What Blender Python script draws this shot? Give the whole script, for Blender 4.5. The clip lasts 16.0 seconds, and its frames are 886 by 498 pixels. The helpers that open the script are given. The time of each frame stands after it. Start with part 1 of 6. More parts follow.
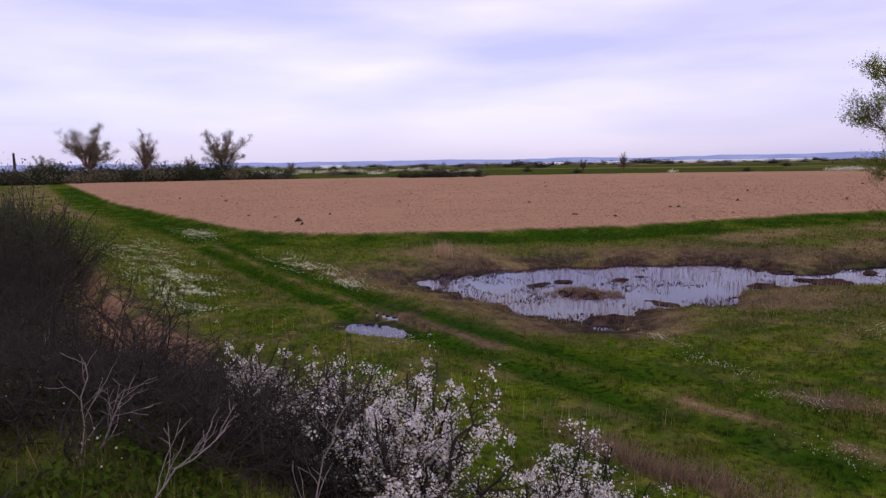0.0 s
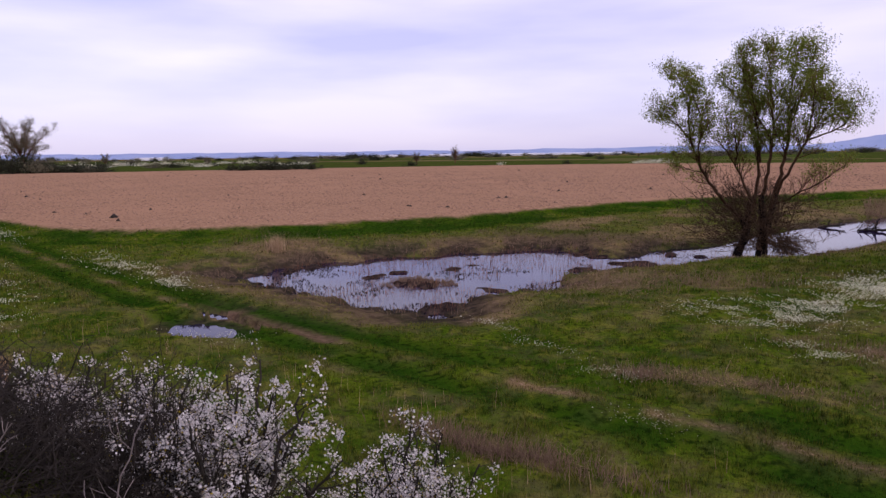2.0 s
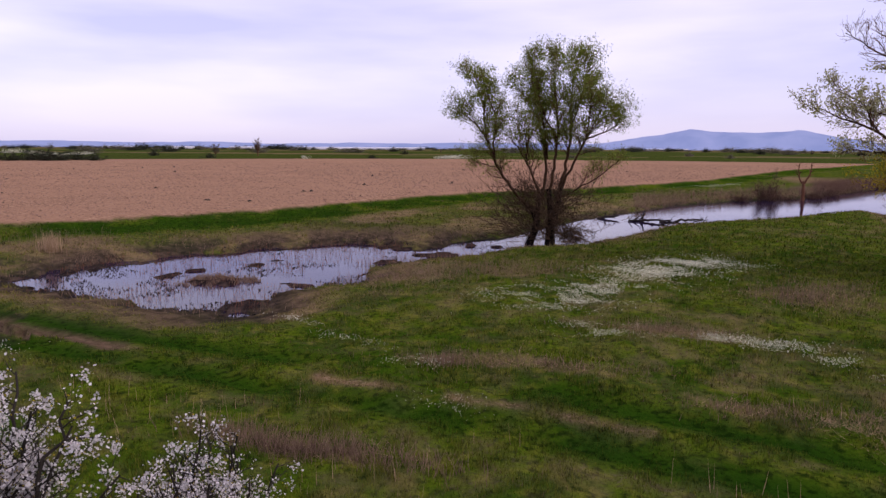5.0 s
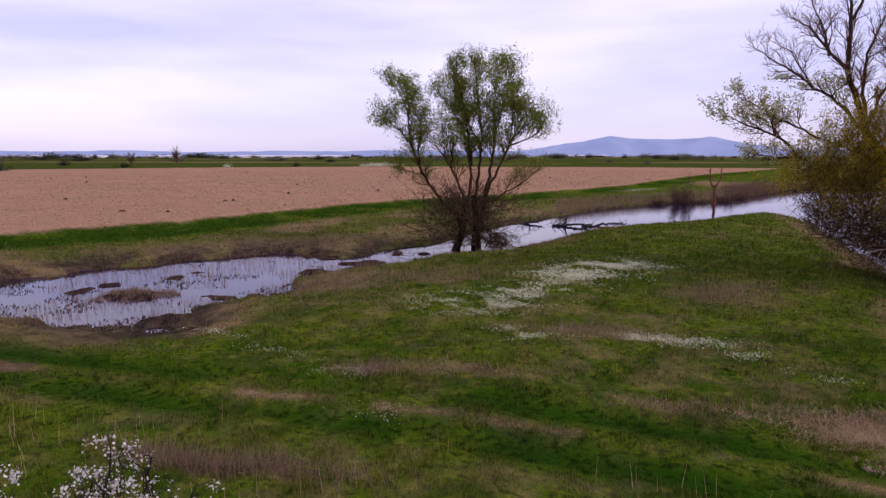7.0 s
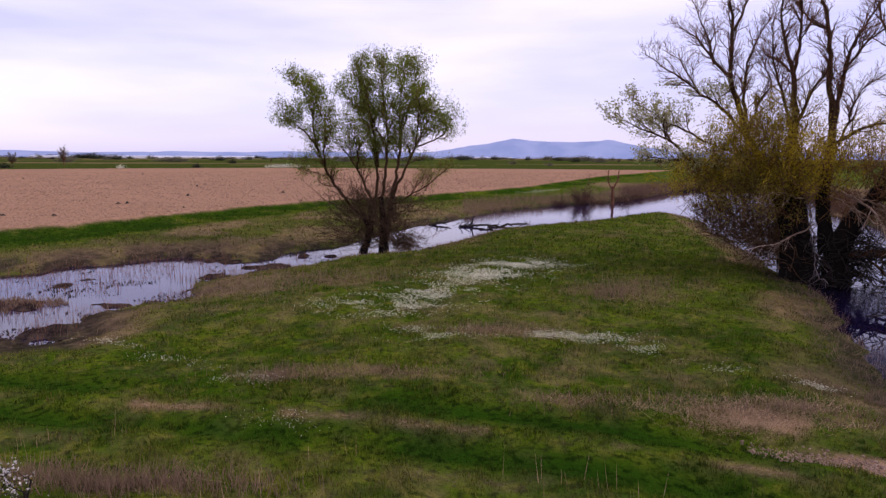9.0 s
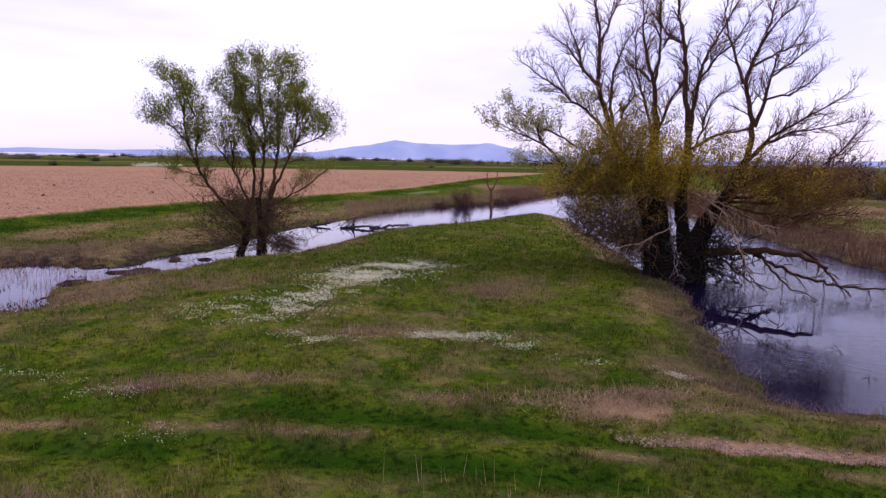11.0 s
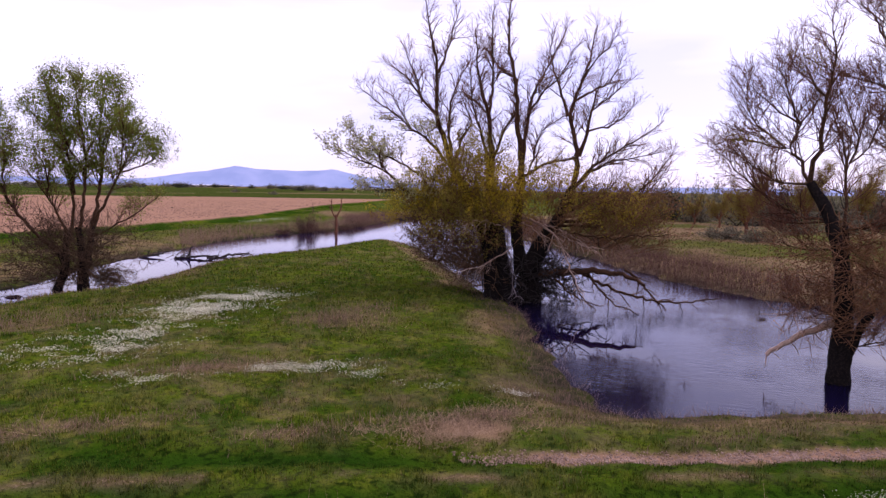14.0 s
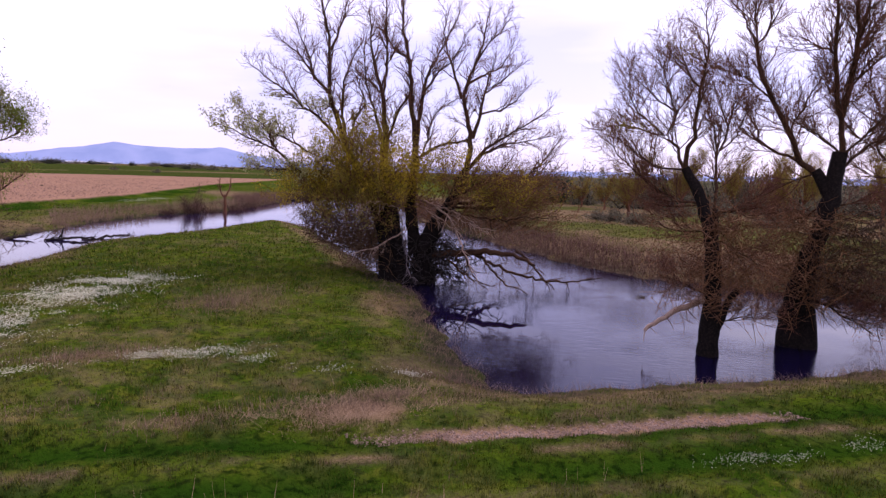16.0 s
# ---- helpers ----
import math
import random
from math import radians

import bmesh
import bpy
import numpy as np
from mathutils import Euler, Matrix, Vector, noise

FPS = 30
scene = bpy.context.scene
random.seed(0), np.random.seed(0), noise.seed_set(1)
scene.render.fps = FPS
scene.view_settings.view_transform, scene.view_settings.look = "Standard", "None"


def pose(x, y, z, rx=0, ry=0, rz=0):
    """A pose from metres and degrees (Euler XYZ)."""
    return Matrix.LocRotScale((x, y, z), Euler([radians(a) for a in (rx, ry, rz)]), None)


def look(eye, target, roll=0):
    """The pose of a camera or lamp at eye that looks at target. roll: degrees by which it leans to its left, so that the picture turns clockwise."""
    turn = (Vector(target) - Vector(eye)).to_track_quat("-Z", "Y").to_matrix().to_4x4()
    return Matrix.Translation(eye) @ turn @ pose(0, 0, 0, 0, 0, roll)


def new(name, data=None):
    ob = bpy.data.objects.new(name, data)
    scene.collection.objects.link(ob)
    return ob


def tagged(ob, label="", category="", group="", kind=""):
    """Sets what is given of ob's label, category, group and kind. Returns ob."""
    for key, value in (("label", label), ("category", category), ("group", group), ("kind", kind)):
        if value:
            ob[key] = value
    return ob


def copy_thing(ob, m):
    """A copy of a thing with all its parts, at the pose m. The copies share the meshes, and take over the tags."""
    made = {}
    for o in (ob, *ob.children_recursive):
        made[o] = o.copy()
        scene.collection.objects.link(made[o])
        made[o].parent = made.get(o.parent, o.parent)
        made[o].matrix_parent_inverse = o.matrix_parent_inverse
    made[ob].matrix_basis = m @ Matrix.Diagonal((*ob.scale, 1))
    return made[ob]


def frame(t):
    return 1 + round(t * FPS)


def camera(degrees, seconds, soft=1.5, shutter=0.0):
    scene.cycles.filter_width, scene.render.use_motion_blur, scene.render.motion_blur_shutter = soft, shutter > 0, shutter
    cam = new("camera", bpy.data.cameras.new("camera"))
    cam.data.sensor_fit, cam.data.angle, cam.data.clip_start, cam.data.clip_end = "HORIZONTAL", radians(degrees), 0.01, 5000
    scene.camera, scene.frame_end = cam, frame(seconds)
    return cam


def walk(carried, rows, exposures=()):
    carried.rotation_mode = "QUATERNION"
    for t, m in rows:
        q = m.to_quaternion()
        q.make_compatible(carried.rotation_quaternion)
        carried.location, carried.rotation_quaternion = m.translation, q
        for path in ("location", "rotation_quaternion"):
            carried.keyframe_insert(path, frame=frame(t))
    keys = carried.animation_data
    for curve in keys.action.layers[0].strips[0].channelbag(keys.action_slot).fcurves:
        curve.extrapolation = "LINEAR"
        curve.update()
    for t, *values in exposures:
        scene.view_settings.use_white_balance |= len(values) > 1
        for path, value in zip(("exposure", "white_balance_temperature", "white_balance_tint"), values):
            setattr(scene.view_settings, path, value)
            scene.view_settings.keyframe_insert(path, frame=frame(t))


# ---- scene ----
cam = camera(65.4, 16.0, soft=1.4)
PATH = [
    (0, (-0.153, -0.246, 4.67), (-6.915, 7.021, 3.457), -0.90),
    (0.5, (-0.16, -0.201, 4.658), (-6.401, 7.495, 3.312), -0.96),
    (1, (-0.163, -0.167, 4.645), (-5.993, 7.855, 3.363), -0.93),
    (1.5, (-0.153, -0.136, 4.639), (-5.362, 8.286, 3.245), -0.73),
    (2, (-0.143, -0.106, 4.632), (-5.003, 8.528, 3.282), -0.73),
    (2.5, (-0.13, -0.081, 4.624), (-4.42, 8.854, 3.297), -0.28),
    (3, (-0.119, -0.058, 4.616), (-3.89, 9.098, 3.216), -0.32),
    (3.5, (-0.11, -0.041, 4.611), (-3.565, 9.233, 3.178), -0.26),
    (4, (-0.099, -0.029, 4.604), (-3.148, 9.381, 3.139), 0.13),
    (4.5, (-0.09, -0.021, 4.599), (-2.734, 9.509, 3.126), 0.29),
    (7, (-0.035, 0.022, 4.588), (-1.303, 9.851, 3.252), -0.03),
    (7.5, (-0.027, 0.031, 4.587), (-1.065, 9.88, 3.205), -0.01),
    (8, (-0.018, 0.043, 4.588), (-0.641, 9.928, 3.208), 0.31),
    (8.5, (-0.014, 0.051, 4.581), (-0.306, 9.954, 3.217), 0.46),
    (9, (-0.0, 0.064, 4.577), (0.053, 9.978, 3.265), 0.20),
    (9.5, (0.016, 0.081, 4.577), (0.558, 9.987, 3.323), 0.32),
    (12, (0.087, 0.09, 4.567), (2.413, 9.724, 3.232), 0.68),
    (12.5, (0.103, 0.084, 4.567), (2.694, 9.648, 3.218), 0.34),
    (13, (0.121, 0.079, 4.575), (2.974, 9.578, 3.299), 0.51),
    (13.5, (0.143, 0.082, 4.583), (3.429, 9.466, 3.516), 0.82),
    (14, (0.164, 0.086, 4.584), (4.022, 9.271, 3.719), 0.91),
    (14.5, (0.18, 0.09, 4.583), (4.33, 9.137, 3.619), 0.87),
    (15, (0.195, 0.094, 4.58), (4.692, 8.973, 3.611), 1.18),
    (15.5, (0.207, 0.099, 4.579), (5.047, 8.79, 3.554), 1.42),
    (16, (0.218, 0.097, 4.579), (5.416, 8.569, 3.48), 1.71),
]
EXPOSURES = [(0, -0.28, 6350, 25), (4, -0.21, 6400, 25), (8, -0.12, 6450, 25), (9.5, -0.03, 6400, 26), (12, 0.25, 6300, 30), (13.5, 0.25, 6300, 31), (16, 0.20, 6250, 33)]
walk(cam, [(t, look(eye, target, roll)) for t, eye, target, roll in PATH], EXPOSURES)

# ---- sky and sun: a bright, thinly overcast evening ----
world = bpy.data.worlds.new("overcast_sky")
scene.world = world
world.use_nodes = True
wn, wl = world.node_tree.nodes, world.node_tree.links
wn.clear()
w_out, w_add = wn.new("ShaderNodeOutputWorld"), wn.new("ShaderNodeAddShader")
w_sky, w_bg1, w_bg2 = wn.new("ShaderNodeTexSky"), wn.new("ShaderNodeBackground"), wn.new("ShaderNodeBackground")
w_sky.sky_type, w_sky.sun_disc = "NISHITA", False
w_sky.sun_elevation, w_sky.sun_rotation = radians(38), radians(98)
w_bg1.inputs["Strength"].default_value = 0.05
w_co, w_map = wn.new("ShaderNodeTexCoord"), wn.new("ShaderNodeMapping")
w_map.inputs["Scale"].default_value = (1.0, 1.0, 5.5)
w_map.inputs["Location"].default_value = (0.35, 0.1, 0.25)
w_noise, w_ramp = wn.new("ShaderNodeTexNoise"), wn.new("ShaderNodeValToRGB")
w_noise.inputs["Scale"].default_value, w_noise.inputs["Detail"].default_value = 1.9, 5
w_noise.inputs["Roughness"].default_value = 0.45
w_ramp.color_ramp.elements[0].position, w_ramp.color_ramp.elements[1].position = 0.39, 0.66
w_ramp.color_ramp.elements[0].color = (0.58, 0.57, 0.86, 1)
w_ramp.color_ramp.elements[1].color = (0.98, 0.93, 1.04, 1)
w_sep, w_low = wn.new("ShaderNodeSeparateXYZ"), wn.new("ShaderNodeMapRange")
w_low.inputs["From Min"].default_value, w_low.inputs["From Max"].default_value = 0.0, 0.12
w_low.inputs["To Min"].default_value, w_low.inputs["To Max"].default_value = 0.75, 0.0
w_mix = wn.new("ShaderNodeMix")
w_mix.data_type = "RGBA"
w_mix.inputs["B"].default_value = (0.60, 0.59, 0.83, 1)
w_bg2.inputs["Strength"].default_value = 0.97
for a, b in ((w_co.outputs["Generated"], w_map.inputs["Vector"]), (w_map.outputs[0], w_noise.inputs["Vector"]),
             (w_noise.outputs["Fac"], w_ramp.inputs["Fac"]), (w_co.outputs["Generated"], w_sep.inputs[0]),
             (w_sep.outputs["Z"], w_low.inputs["Value"]), (w_low.outputs[0], w_mix.inputs["Factor"]),
             (w_ramp.outputs["Color"], w_mix.inputs["A"]), (w_mix.outputs["Result"], w_bg2.inputs["Color"]),
             (w_sky.outputs["Color"], w_bg1.inputs["Color"]), (w_bg1.outputs[0], w_add.inputs[0]),
             (w_bg2.outputs[0], w_add.inputs[1]), (w_add.outputs[0], w_out.inputs["Surface"])):
    wl.new(a, b)
sun = new("sun", bpy.data.lights.new("sun", "SUN"))
sun.data.energy, sun.data.angle, sun.data.color = 1.2, radians(12), (1.0, 0.90, 0.74)
sun.matrix_world = look((60 * math.sin(radians(98)), 60 * math.cos(radians(98)), 47), (0, 0, 0))


# ---- materials ----
def nodes_of(name):
    m = bpy.data.materials.new(name)
    m.use_nodes = True
    return m, m.node_tree.nodes, m.node_tree.links, m.node_tree.nodes["Principled BSDF"]


def add_noise(nodes, links, scale, detail=4, vector=None):
    n = nodes.new("ShaderNodeTexNoise")
    n.inputs["Scale"].default_value, n.inputs["Detail"].default_value = scale, detail
    if vector is not None:
        links.new(vector, n.inputs["Vector"])
    return n


def mixed(nodes, links, fac, a, b):
    """A colour mix; a and b are colours or sockets."""
    m = nodes.new("ShaderNodeMix")
    m.data_type = "RGBA"
    if isinstance(fac, float):
        m.inputs["Factor"].default_value = fac
    else:
        links.new(fac, m.inputs["Factor"])
    for key, v in (("A", a), ("B", b)):
        if isinstance(v, tuple):
            m.inputs[key].default_value = (*v, 1)
        else:
            links.new(v, m.inputs[key])
    return m.outputs["Result"]


def ramped(nodes, links, fac, lo, hi):
    r = nodes.new("ShaderNodeMapRange")
    r.inputs["From Min"].default_value, r.inputs["From Max"].default_value = lo, hi
    links.new(fac, r.inputs["Value"])
    return r.outputs[0]


def rough_stuff(name, c1, c2, c3, scale=3.0, fine=30.0, rough=0.9, bump=0.3, island=True):
    """Two scales of noise over three colours, a shift from piece to piece, and bump."""
    m, n, l, b = nodes_of(name)
    pos = n.new("ShaderNodeNewGeometry")
    big, small = add_noise(n, l, scale, 3, pos.outputs["Position"]), add_noise(n, l, fine, 4, pos.outputs["Position"])
    col = mixed(n, l, ramped(n, l, big.outputs["Fac"], 0.35, 0.65), c1, c2)
    col = mixed(n, l, ramped(n, l, small.outputs["Fac"], 0.45, 0.75), col, c3)
    if island:
        col = mixed(n, l, ramped(n, l, pos.outputs["Random Per Island"], 0.3, 1.3), col, c3)
    l.new(col, b.inputs["Base Color"])
    b.inputs["Roughness"].default_value = rough
    b.inputs["Specular IOR Level"].default_value = 0.08
    if bump:
        bp = n.new("ShaderNodeBump")
        bp.inputs["Strength"].default_value, bp.inputs["Distance"].default_value = bump, 0.02
        l.new(small.outputs["Fac"], bp.inputs["Height"])
        l.new(bp.outputs[0], b.inputs["Normal"])
    return m


def leaf_stuff(name, c1, c2, through_light=0.35):
    """Thin leaf or petal: colour shifts from leaf to leaf and branch to branch, some light passes through."""
    m, n, l, b = nodes_of(name)
    geo = n.new("ShaderNodeNewGeometry")
    big = add_noise(n, l, 0.9, 2, geo.outputs["Position"])
    fac = n.new("ShaderNodeMath")
    fac.operation = "MULTIPLY_ADD"
    l.new(big.outputs["Fac"], fac.inputs[0])
    fac.inputs[1].default_value = 0.9
    l.new(geo.outputs["Random Per Island"], fac.inputs[2])
    col = mixed(n, l, ramped(n, l, fac.outputs[0], 0.35, 1.3), c1, c2)
    l.new(col, b.inputs["Base Color"])
    b.inputs["Roughness"].default_value = 0.7
    b.inputs["Specular IOR Level"].default_value = 0.06
    tr, mx = n.new("ShaderNodeBsdfTranslucent"), n.new("ShaderNodeMixShader")
    mx.inputs[0].default_value = through_light
    l.new(col, tr.inputs["Color"])
    l.new(b.outputs[0], mx.inputs[1])
    l.new(tr.outputs[0], mx.inputs[2])
    l.new(mx.outputs[0], n["Material Output"].inputs["Surface"])
    return m


def ground_stuff(name, blades):
    """Meadow, dry grass, mud, ploughed soil and far crops, by the cover of the ground."""
    m, n, l, b = nodes_of(name)
    geo, cov, crop = n.new("ShaderNodeNewGeometry"), n.new("ShaderNodeAttribute"), n.new("ShaderNodeAttribute")
    cov.attribute_name, crop.attribute_name = "cover", "crop"
    sep = n.new("ShaderNodeSeparateColor")
    l.new(cov.outputs["Color"], sep.inputs[0])
    p = geo.outputs["Position"]
    patch, tuft, fine = add_noise(n, l, 0.75, 4, p), add_noise(n, l, 2.6, 4, p), add_noise(n, l, 17, 5, p)
    mat, clump = add_noise(n, l, 1.25, 6, p), add_noise(n, l, 6.5, 5, p)
    green = mixed(n, l, ramped(n, l, patch.outputs["Fac"], 0.42, 0.58), GREEN_A, GREEN_B)
    green = mixed(n, l, ramped(n, l, tuft.outputs["Fac"], 0.52, 0.68), green, GREEN_C)
    thatch = n.new("ShaderNodeMath")
    thatch.operation = "MULTIPLY"
    l.new(ramped(n, l, mat.outputs["Fac"], 0.52, 0.66), thatch.inputs[0])
    thatch.inputs[1].default_value = 0.38
    green = mixed(n, l, thatch.outputs[0], green, THATCH)
    green = mixed(n, l, ramped(n, l, clump.outputs["Fac"], 0.48, 0.66), green, GREEN_D)
    green = mixed(n, l, ramped(n, l, fine.outputs["Fac"], 0.5, 0.8), green, GREEN_D)
    dry = mixed(n, l, ramped(n, l, tuft.outputs["Fac"], 0.35, 0.65), DRY_A, DRY_B)
    dry = mixed(n, l, ramped(n, l, fine.outputs["Fac"], 0.5, 0.75), dry, DRY_C)
    mud = mixed(n, l, ramped(n, l, tuft.outputs["Fac"], 0.4, 0.7), (0.022, 0.016, 0.014), (0.085, 0.058, 0.044))
    soil_n = add_noise(n, l, 5.0, 6, p)
    soil_big = add_noise(n, l, 0.10, 4, p)
    soil = mixed(n, l, ramped(n, l, soil_n.outputs["Fac"], 0.38, 0.7), SOIL_A, SOIL_B)
    soil = mixed(n, l, ramped(n, l, soil_big.outputs["Fac"], 0.4, 0.66), soil, SOIL_C)
    col = mixed(n, l, sep.outputs[0], green, dry)
    col = mixed(n, l, sep.outputs[1], col, mud)
    col = mixed(n, l, sep.outputs[2], col, soil)
    lush = mixed(n, l, ramped(n, l, patch.outputs["Fac"], 0.3, 0.7), (0.012, 0.042, 0.003), (0.024, 0.064, 0.004))
    lush = mixed(n, l, ramped(n, l, clump.outputs["Fac"], 0.5, 0.64), lush, (0.007, 0.022, 0.002))
    col = mixed(n, l, crop.outputs["Fac"], col, lush)
    if blades:
        col = mixed(n, l, ramped(n, l, geo.outputs["Random Per Island"], 0.35, 1.15), col, (0.165, 0.170, 0.018))
        col = mixed(n, l, ramped(n, l, geo.outputs["Random Per Island"], 0.25, -0.8), col, (0.012, 0.026, 0.002))
        rich = n.new("ShaderNodeMath")
        rich.operation = "MULTIPLY"
        l.new(crop.outputs["Fac"], rich.inputs[0])
        rich.inputs[1].default_value = 0.65
        col = mixed(n, l, rich.outputs[0], col, lush)
        b.inputs["Specular IOR Level"].default_value = 0.05
    else:
        bp = n.new("ShaderNodeBump")
        bp.inputs["Strength"].default_value, bp.inputs["Distance"].default_value = 0.9, 0.06
        l.new(fine.outputs["Fac"], bp.inputs["Height"])
        l.new(bp.outputs[0], b.inputs["Normal"])
        b.inputs["Specular IOR Level"].default_value = 0.0
    l.new(col, b.inputs["Base Color"])
    b.inputs["Roughness"].default_value = 0.85
    return m


GREEN_A, GREEN_B, GREEN_C, GREEN_D, THATCH = (0.034, 0.080, 0.003), (0.086, 0.132, 0.006), (0.135, 0.150, 0.014), (0.016, 0.034, 0.003), (0.110, 0.076, 0.046)
DRY_A, DRY_B, DRY_C = (0.14, 0.088, 0.050), (0.24, 0.155, 0.078), (0.40, 0.275, 0.17)
SOIL_A, SOIL_B, SOIL_C = (0.23, 0.126, 0.072), (0.50, 0.310, 0.186), (0.38, 0.222, 0.130)
M_GROUND, M_GRASS = ground_stuff("meadow_ground", False), ground_stuff("grass_blades", True)
M_BARK = rough_stuff("willow_bark", (0.030, 0.016, 0.010), (0.058, 0.031, 0.018), (0.14, 0.070, 0.030), 2.0, 22, bump=0.7, island=False)
# bark for trunks only: the shade on them is painted into this darker colour
M_SHADEBARK = rough_stuff("shade_darkened_bark", (0.007, 0.006, 0.005), (0.013, 0.010, 0.008), (0.028, 0.020, 0.015), 2.0, 18, bump=0.9, island=False)
M_TWIG = rough_stuff("willow_twigs", (0.085, 0.037, 0.025), (0.130, 0.057, 0.036), (0.20, 0.086, 0.043), 1.2, 9, bump=0.0)
M_REDTWIG = rough_stuff("rusty_twigs", (0.100, 0.050, 0.027), (0.165, 0.081, 0.040), (0.25, 0.125, 0.05), 1.2, 9, bump=0.0)
M_BRUSH = rough_stuff("dull_brown_brush", (0.060, 0.034, 0.020), (0.105, 0.060, 0.034), (0.17, 0.10, 0.048), 1.2, 9, bump=0.0)
M_DIMBRUSH = rough_stuff("dark_brown_brush", (0.036, 0.022, 0.015), (0.062, 0.038, 0.024), (0.11, 0.066, 0.036), 1.2, 9, bump=0.0)
M_STONE = rough_stuff("pale_crumbs", (0.30, 0.205, 0.14), (0.42, 0.30, 0.215), (0.15, 0.10, 0.07), 0.6, 8, bump=0.4)
M_GREYWOOD = rough_stuff("grey_dead_twigs", (0.13, 0.105, 0.10), (0.21, 0.175, 0.165), (0.28, 0.225, 0.20), 2.0, 18, bump=0.4, island=False)
M_PALE = rough_stuff("weathered_dead_wood", (0.29, 0.19, 0.13), (0.45, 0.315, 0.225), (0.55, 0.40, 0.28), 2.0, 18, bump=0.4, island=False)
M_SCRUB = rough_stuff("dark_scrub_twigs", (0.016, 0.013, 0.011), (0.028, 0.023, 0.019), (0.050, 0.041, 0.034), 1.2, 9, bump=0.0)
M_LEAF = leaf_stuff("willow_leaves", (0.095, 0.132, 0.010), (0.25, 0.285, 0.05), 0.5)
M_YELLOW = leaf_stuff("young_yellow_leaves", (0.27, 0.195, 0.008), (0.58, 0.43, 0.035), 0.5)
M_OLIVE = leaf_stuff("olive_young_leaves", (0.150, 0.116, 0.020), (0.34, 0.262, 0.045), 0.45)
M_PALELEAF = leaf_stuff("pale_catkin_leaves", (0.34, 0.33, 0.12), (0.58, 0.55, 0.28), 0.5)
M_FARLEAF = leaf_stuff("far_foliage", (0.11, 0.10, 0.060), (0.20, 0.18, 0.115), 0.5)
M_WEED = leaf_stuff("weed_leaves", (0.012, 0.028, 0.003), (0.052, 0.085, 0.006), 0.3)
M_BUSH = leaf_stuff("dark_bush_leaves", (0.025, 0.030, 0.016), (0.05, 0.055, 0.03), 0.2)
M_BLOSSOM = leaf_stuff("white_blossom", (0.46, 0.41, 0.38), (0.80, 0.76, 0.72), 0.25)
M_FLOWER = leaf_stuff("white_meadow_flowers", (0.58, 0.57, 0.36), (0.84, 0.82, 0.62), 0.25)
M_REED = leaf_stuff("dead_reeds", (0.13, 0.080, 0.055), (0.24, 0.16, 0.10), 0.15)
M_RUST = leaf_stuff("rusty_dead_leaves", (0.065, 0.036, 0.024), (0.14, 0.076, 0.050), 0.15)
M_STALK = leaf_stuff("dry_stalks", (0.30, 0.195, 0.105), (0.52, 0.36, 0.215), 0.2)
M_CLOD = rough_stuff("soil_clods", (0.30, 0.175, 0.115), (0.42, 0.26, 0.17), (0.22, 0.13, 0.085), 0.4, 6, bump=0.5)
M_WALL = rough_stuff("pale_sheeting", (0.72, 0.72, 0.76), (0.80, 0.80, 0.82), (0.66, 0.66, 0.72), 0.05, 0.4, bump=0.0)

def water_stuff(name, gloss, rough, ripple, tint, base, ior=1.333):
    """Dark water over mud; ripple: how strongly the wind roughens it, in drifting zones."""
    m, n, l, b = nodes_of(name)
    b.inputs["Base Color"].default_value = base
    b.inputs["Specular IOR Level"].default_value = gloss
    b.inputs["Specular Tint"].default_value = tint
    b.inputs["Roughness"].default_value, b.inputs["IOR"].default_value = rough, ior
    geo, stretch = n.new("ShaderNodeNewGeometry"), n.new("ShaderNodeMapping")
    stretch.vector_type = "TEXTURE"
    stretch.inputs["Scale"].default_value = (1.6, 0.42, 1.0)
    stretch.inputs["Rotation"].default_value = (0, 0, radians(-45))
    l.new(geo.outputs["Position"], stretch.inputs["Vector"])
    waves, zone = add_noise(n, l, 3.4, 5, stretch.outputs[0]), add_noise(n, l, 0.20, 3, geo.outputs["Position"])
    amount, bump = n.new("ShaderNodeMath"), n.new("ShaderNodeBump")
    amount.operation = "MULTIPLY"
    l.new(ramped(n, l, zone.outputs["Fac"], 0.36, 0.60), amount.inputs[0])
    amount.inputs[1].default_value = ripple
    bump.inputs["Distance"].default_value = 0.045
    l.new(amount.outputs[0], bump.inputs["Strength"])
    l.new(waves.outputs["Fac"], bump.inputs["Height"])
    l.new(bump.outputs[0], b.inputs["Normal"])
    return m


M_WATER = water_stuff("calm_dark_water", 0.42, 0.03, 0.05, (0.78, 0.72, 1.0, 1), (0.013, 0.008, 0.038, 1))
M_RIPPLED = water_stuff("wind_rippled_water", 0.36, 0.02, 0.42, (0.60, 0.54, 1.0, 1), (0.006, 0.004, 0.020, 1), 1.29)

# far hills: the haze is painted as a blue colour that glows by itself
M_HILL, nn, ll, bb = nodes_of("painted_haze_hills")
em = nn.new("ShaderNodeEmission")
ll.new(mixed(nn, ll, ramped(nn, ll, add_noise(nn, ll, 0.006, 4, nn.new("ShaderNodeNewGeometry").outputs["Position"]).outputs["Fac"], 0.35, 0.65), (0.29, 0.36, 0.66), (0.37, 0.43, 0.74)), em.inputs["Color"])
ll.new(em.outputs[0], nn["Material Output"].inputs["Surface"])


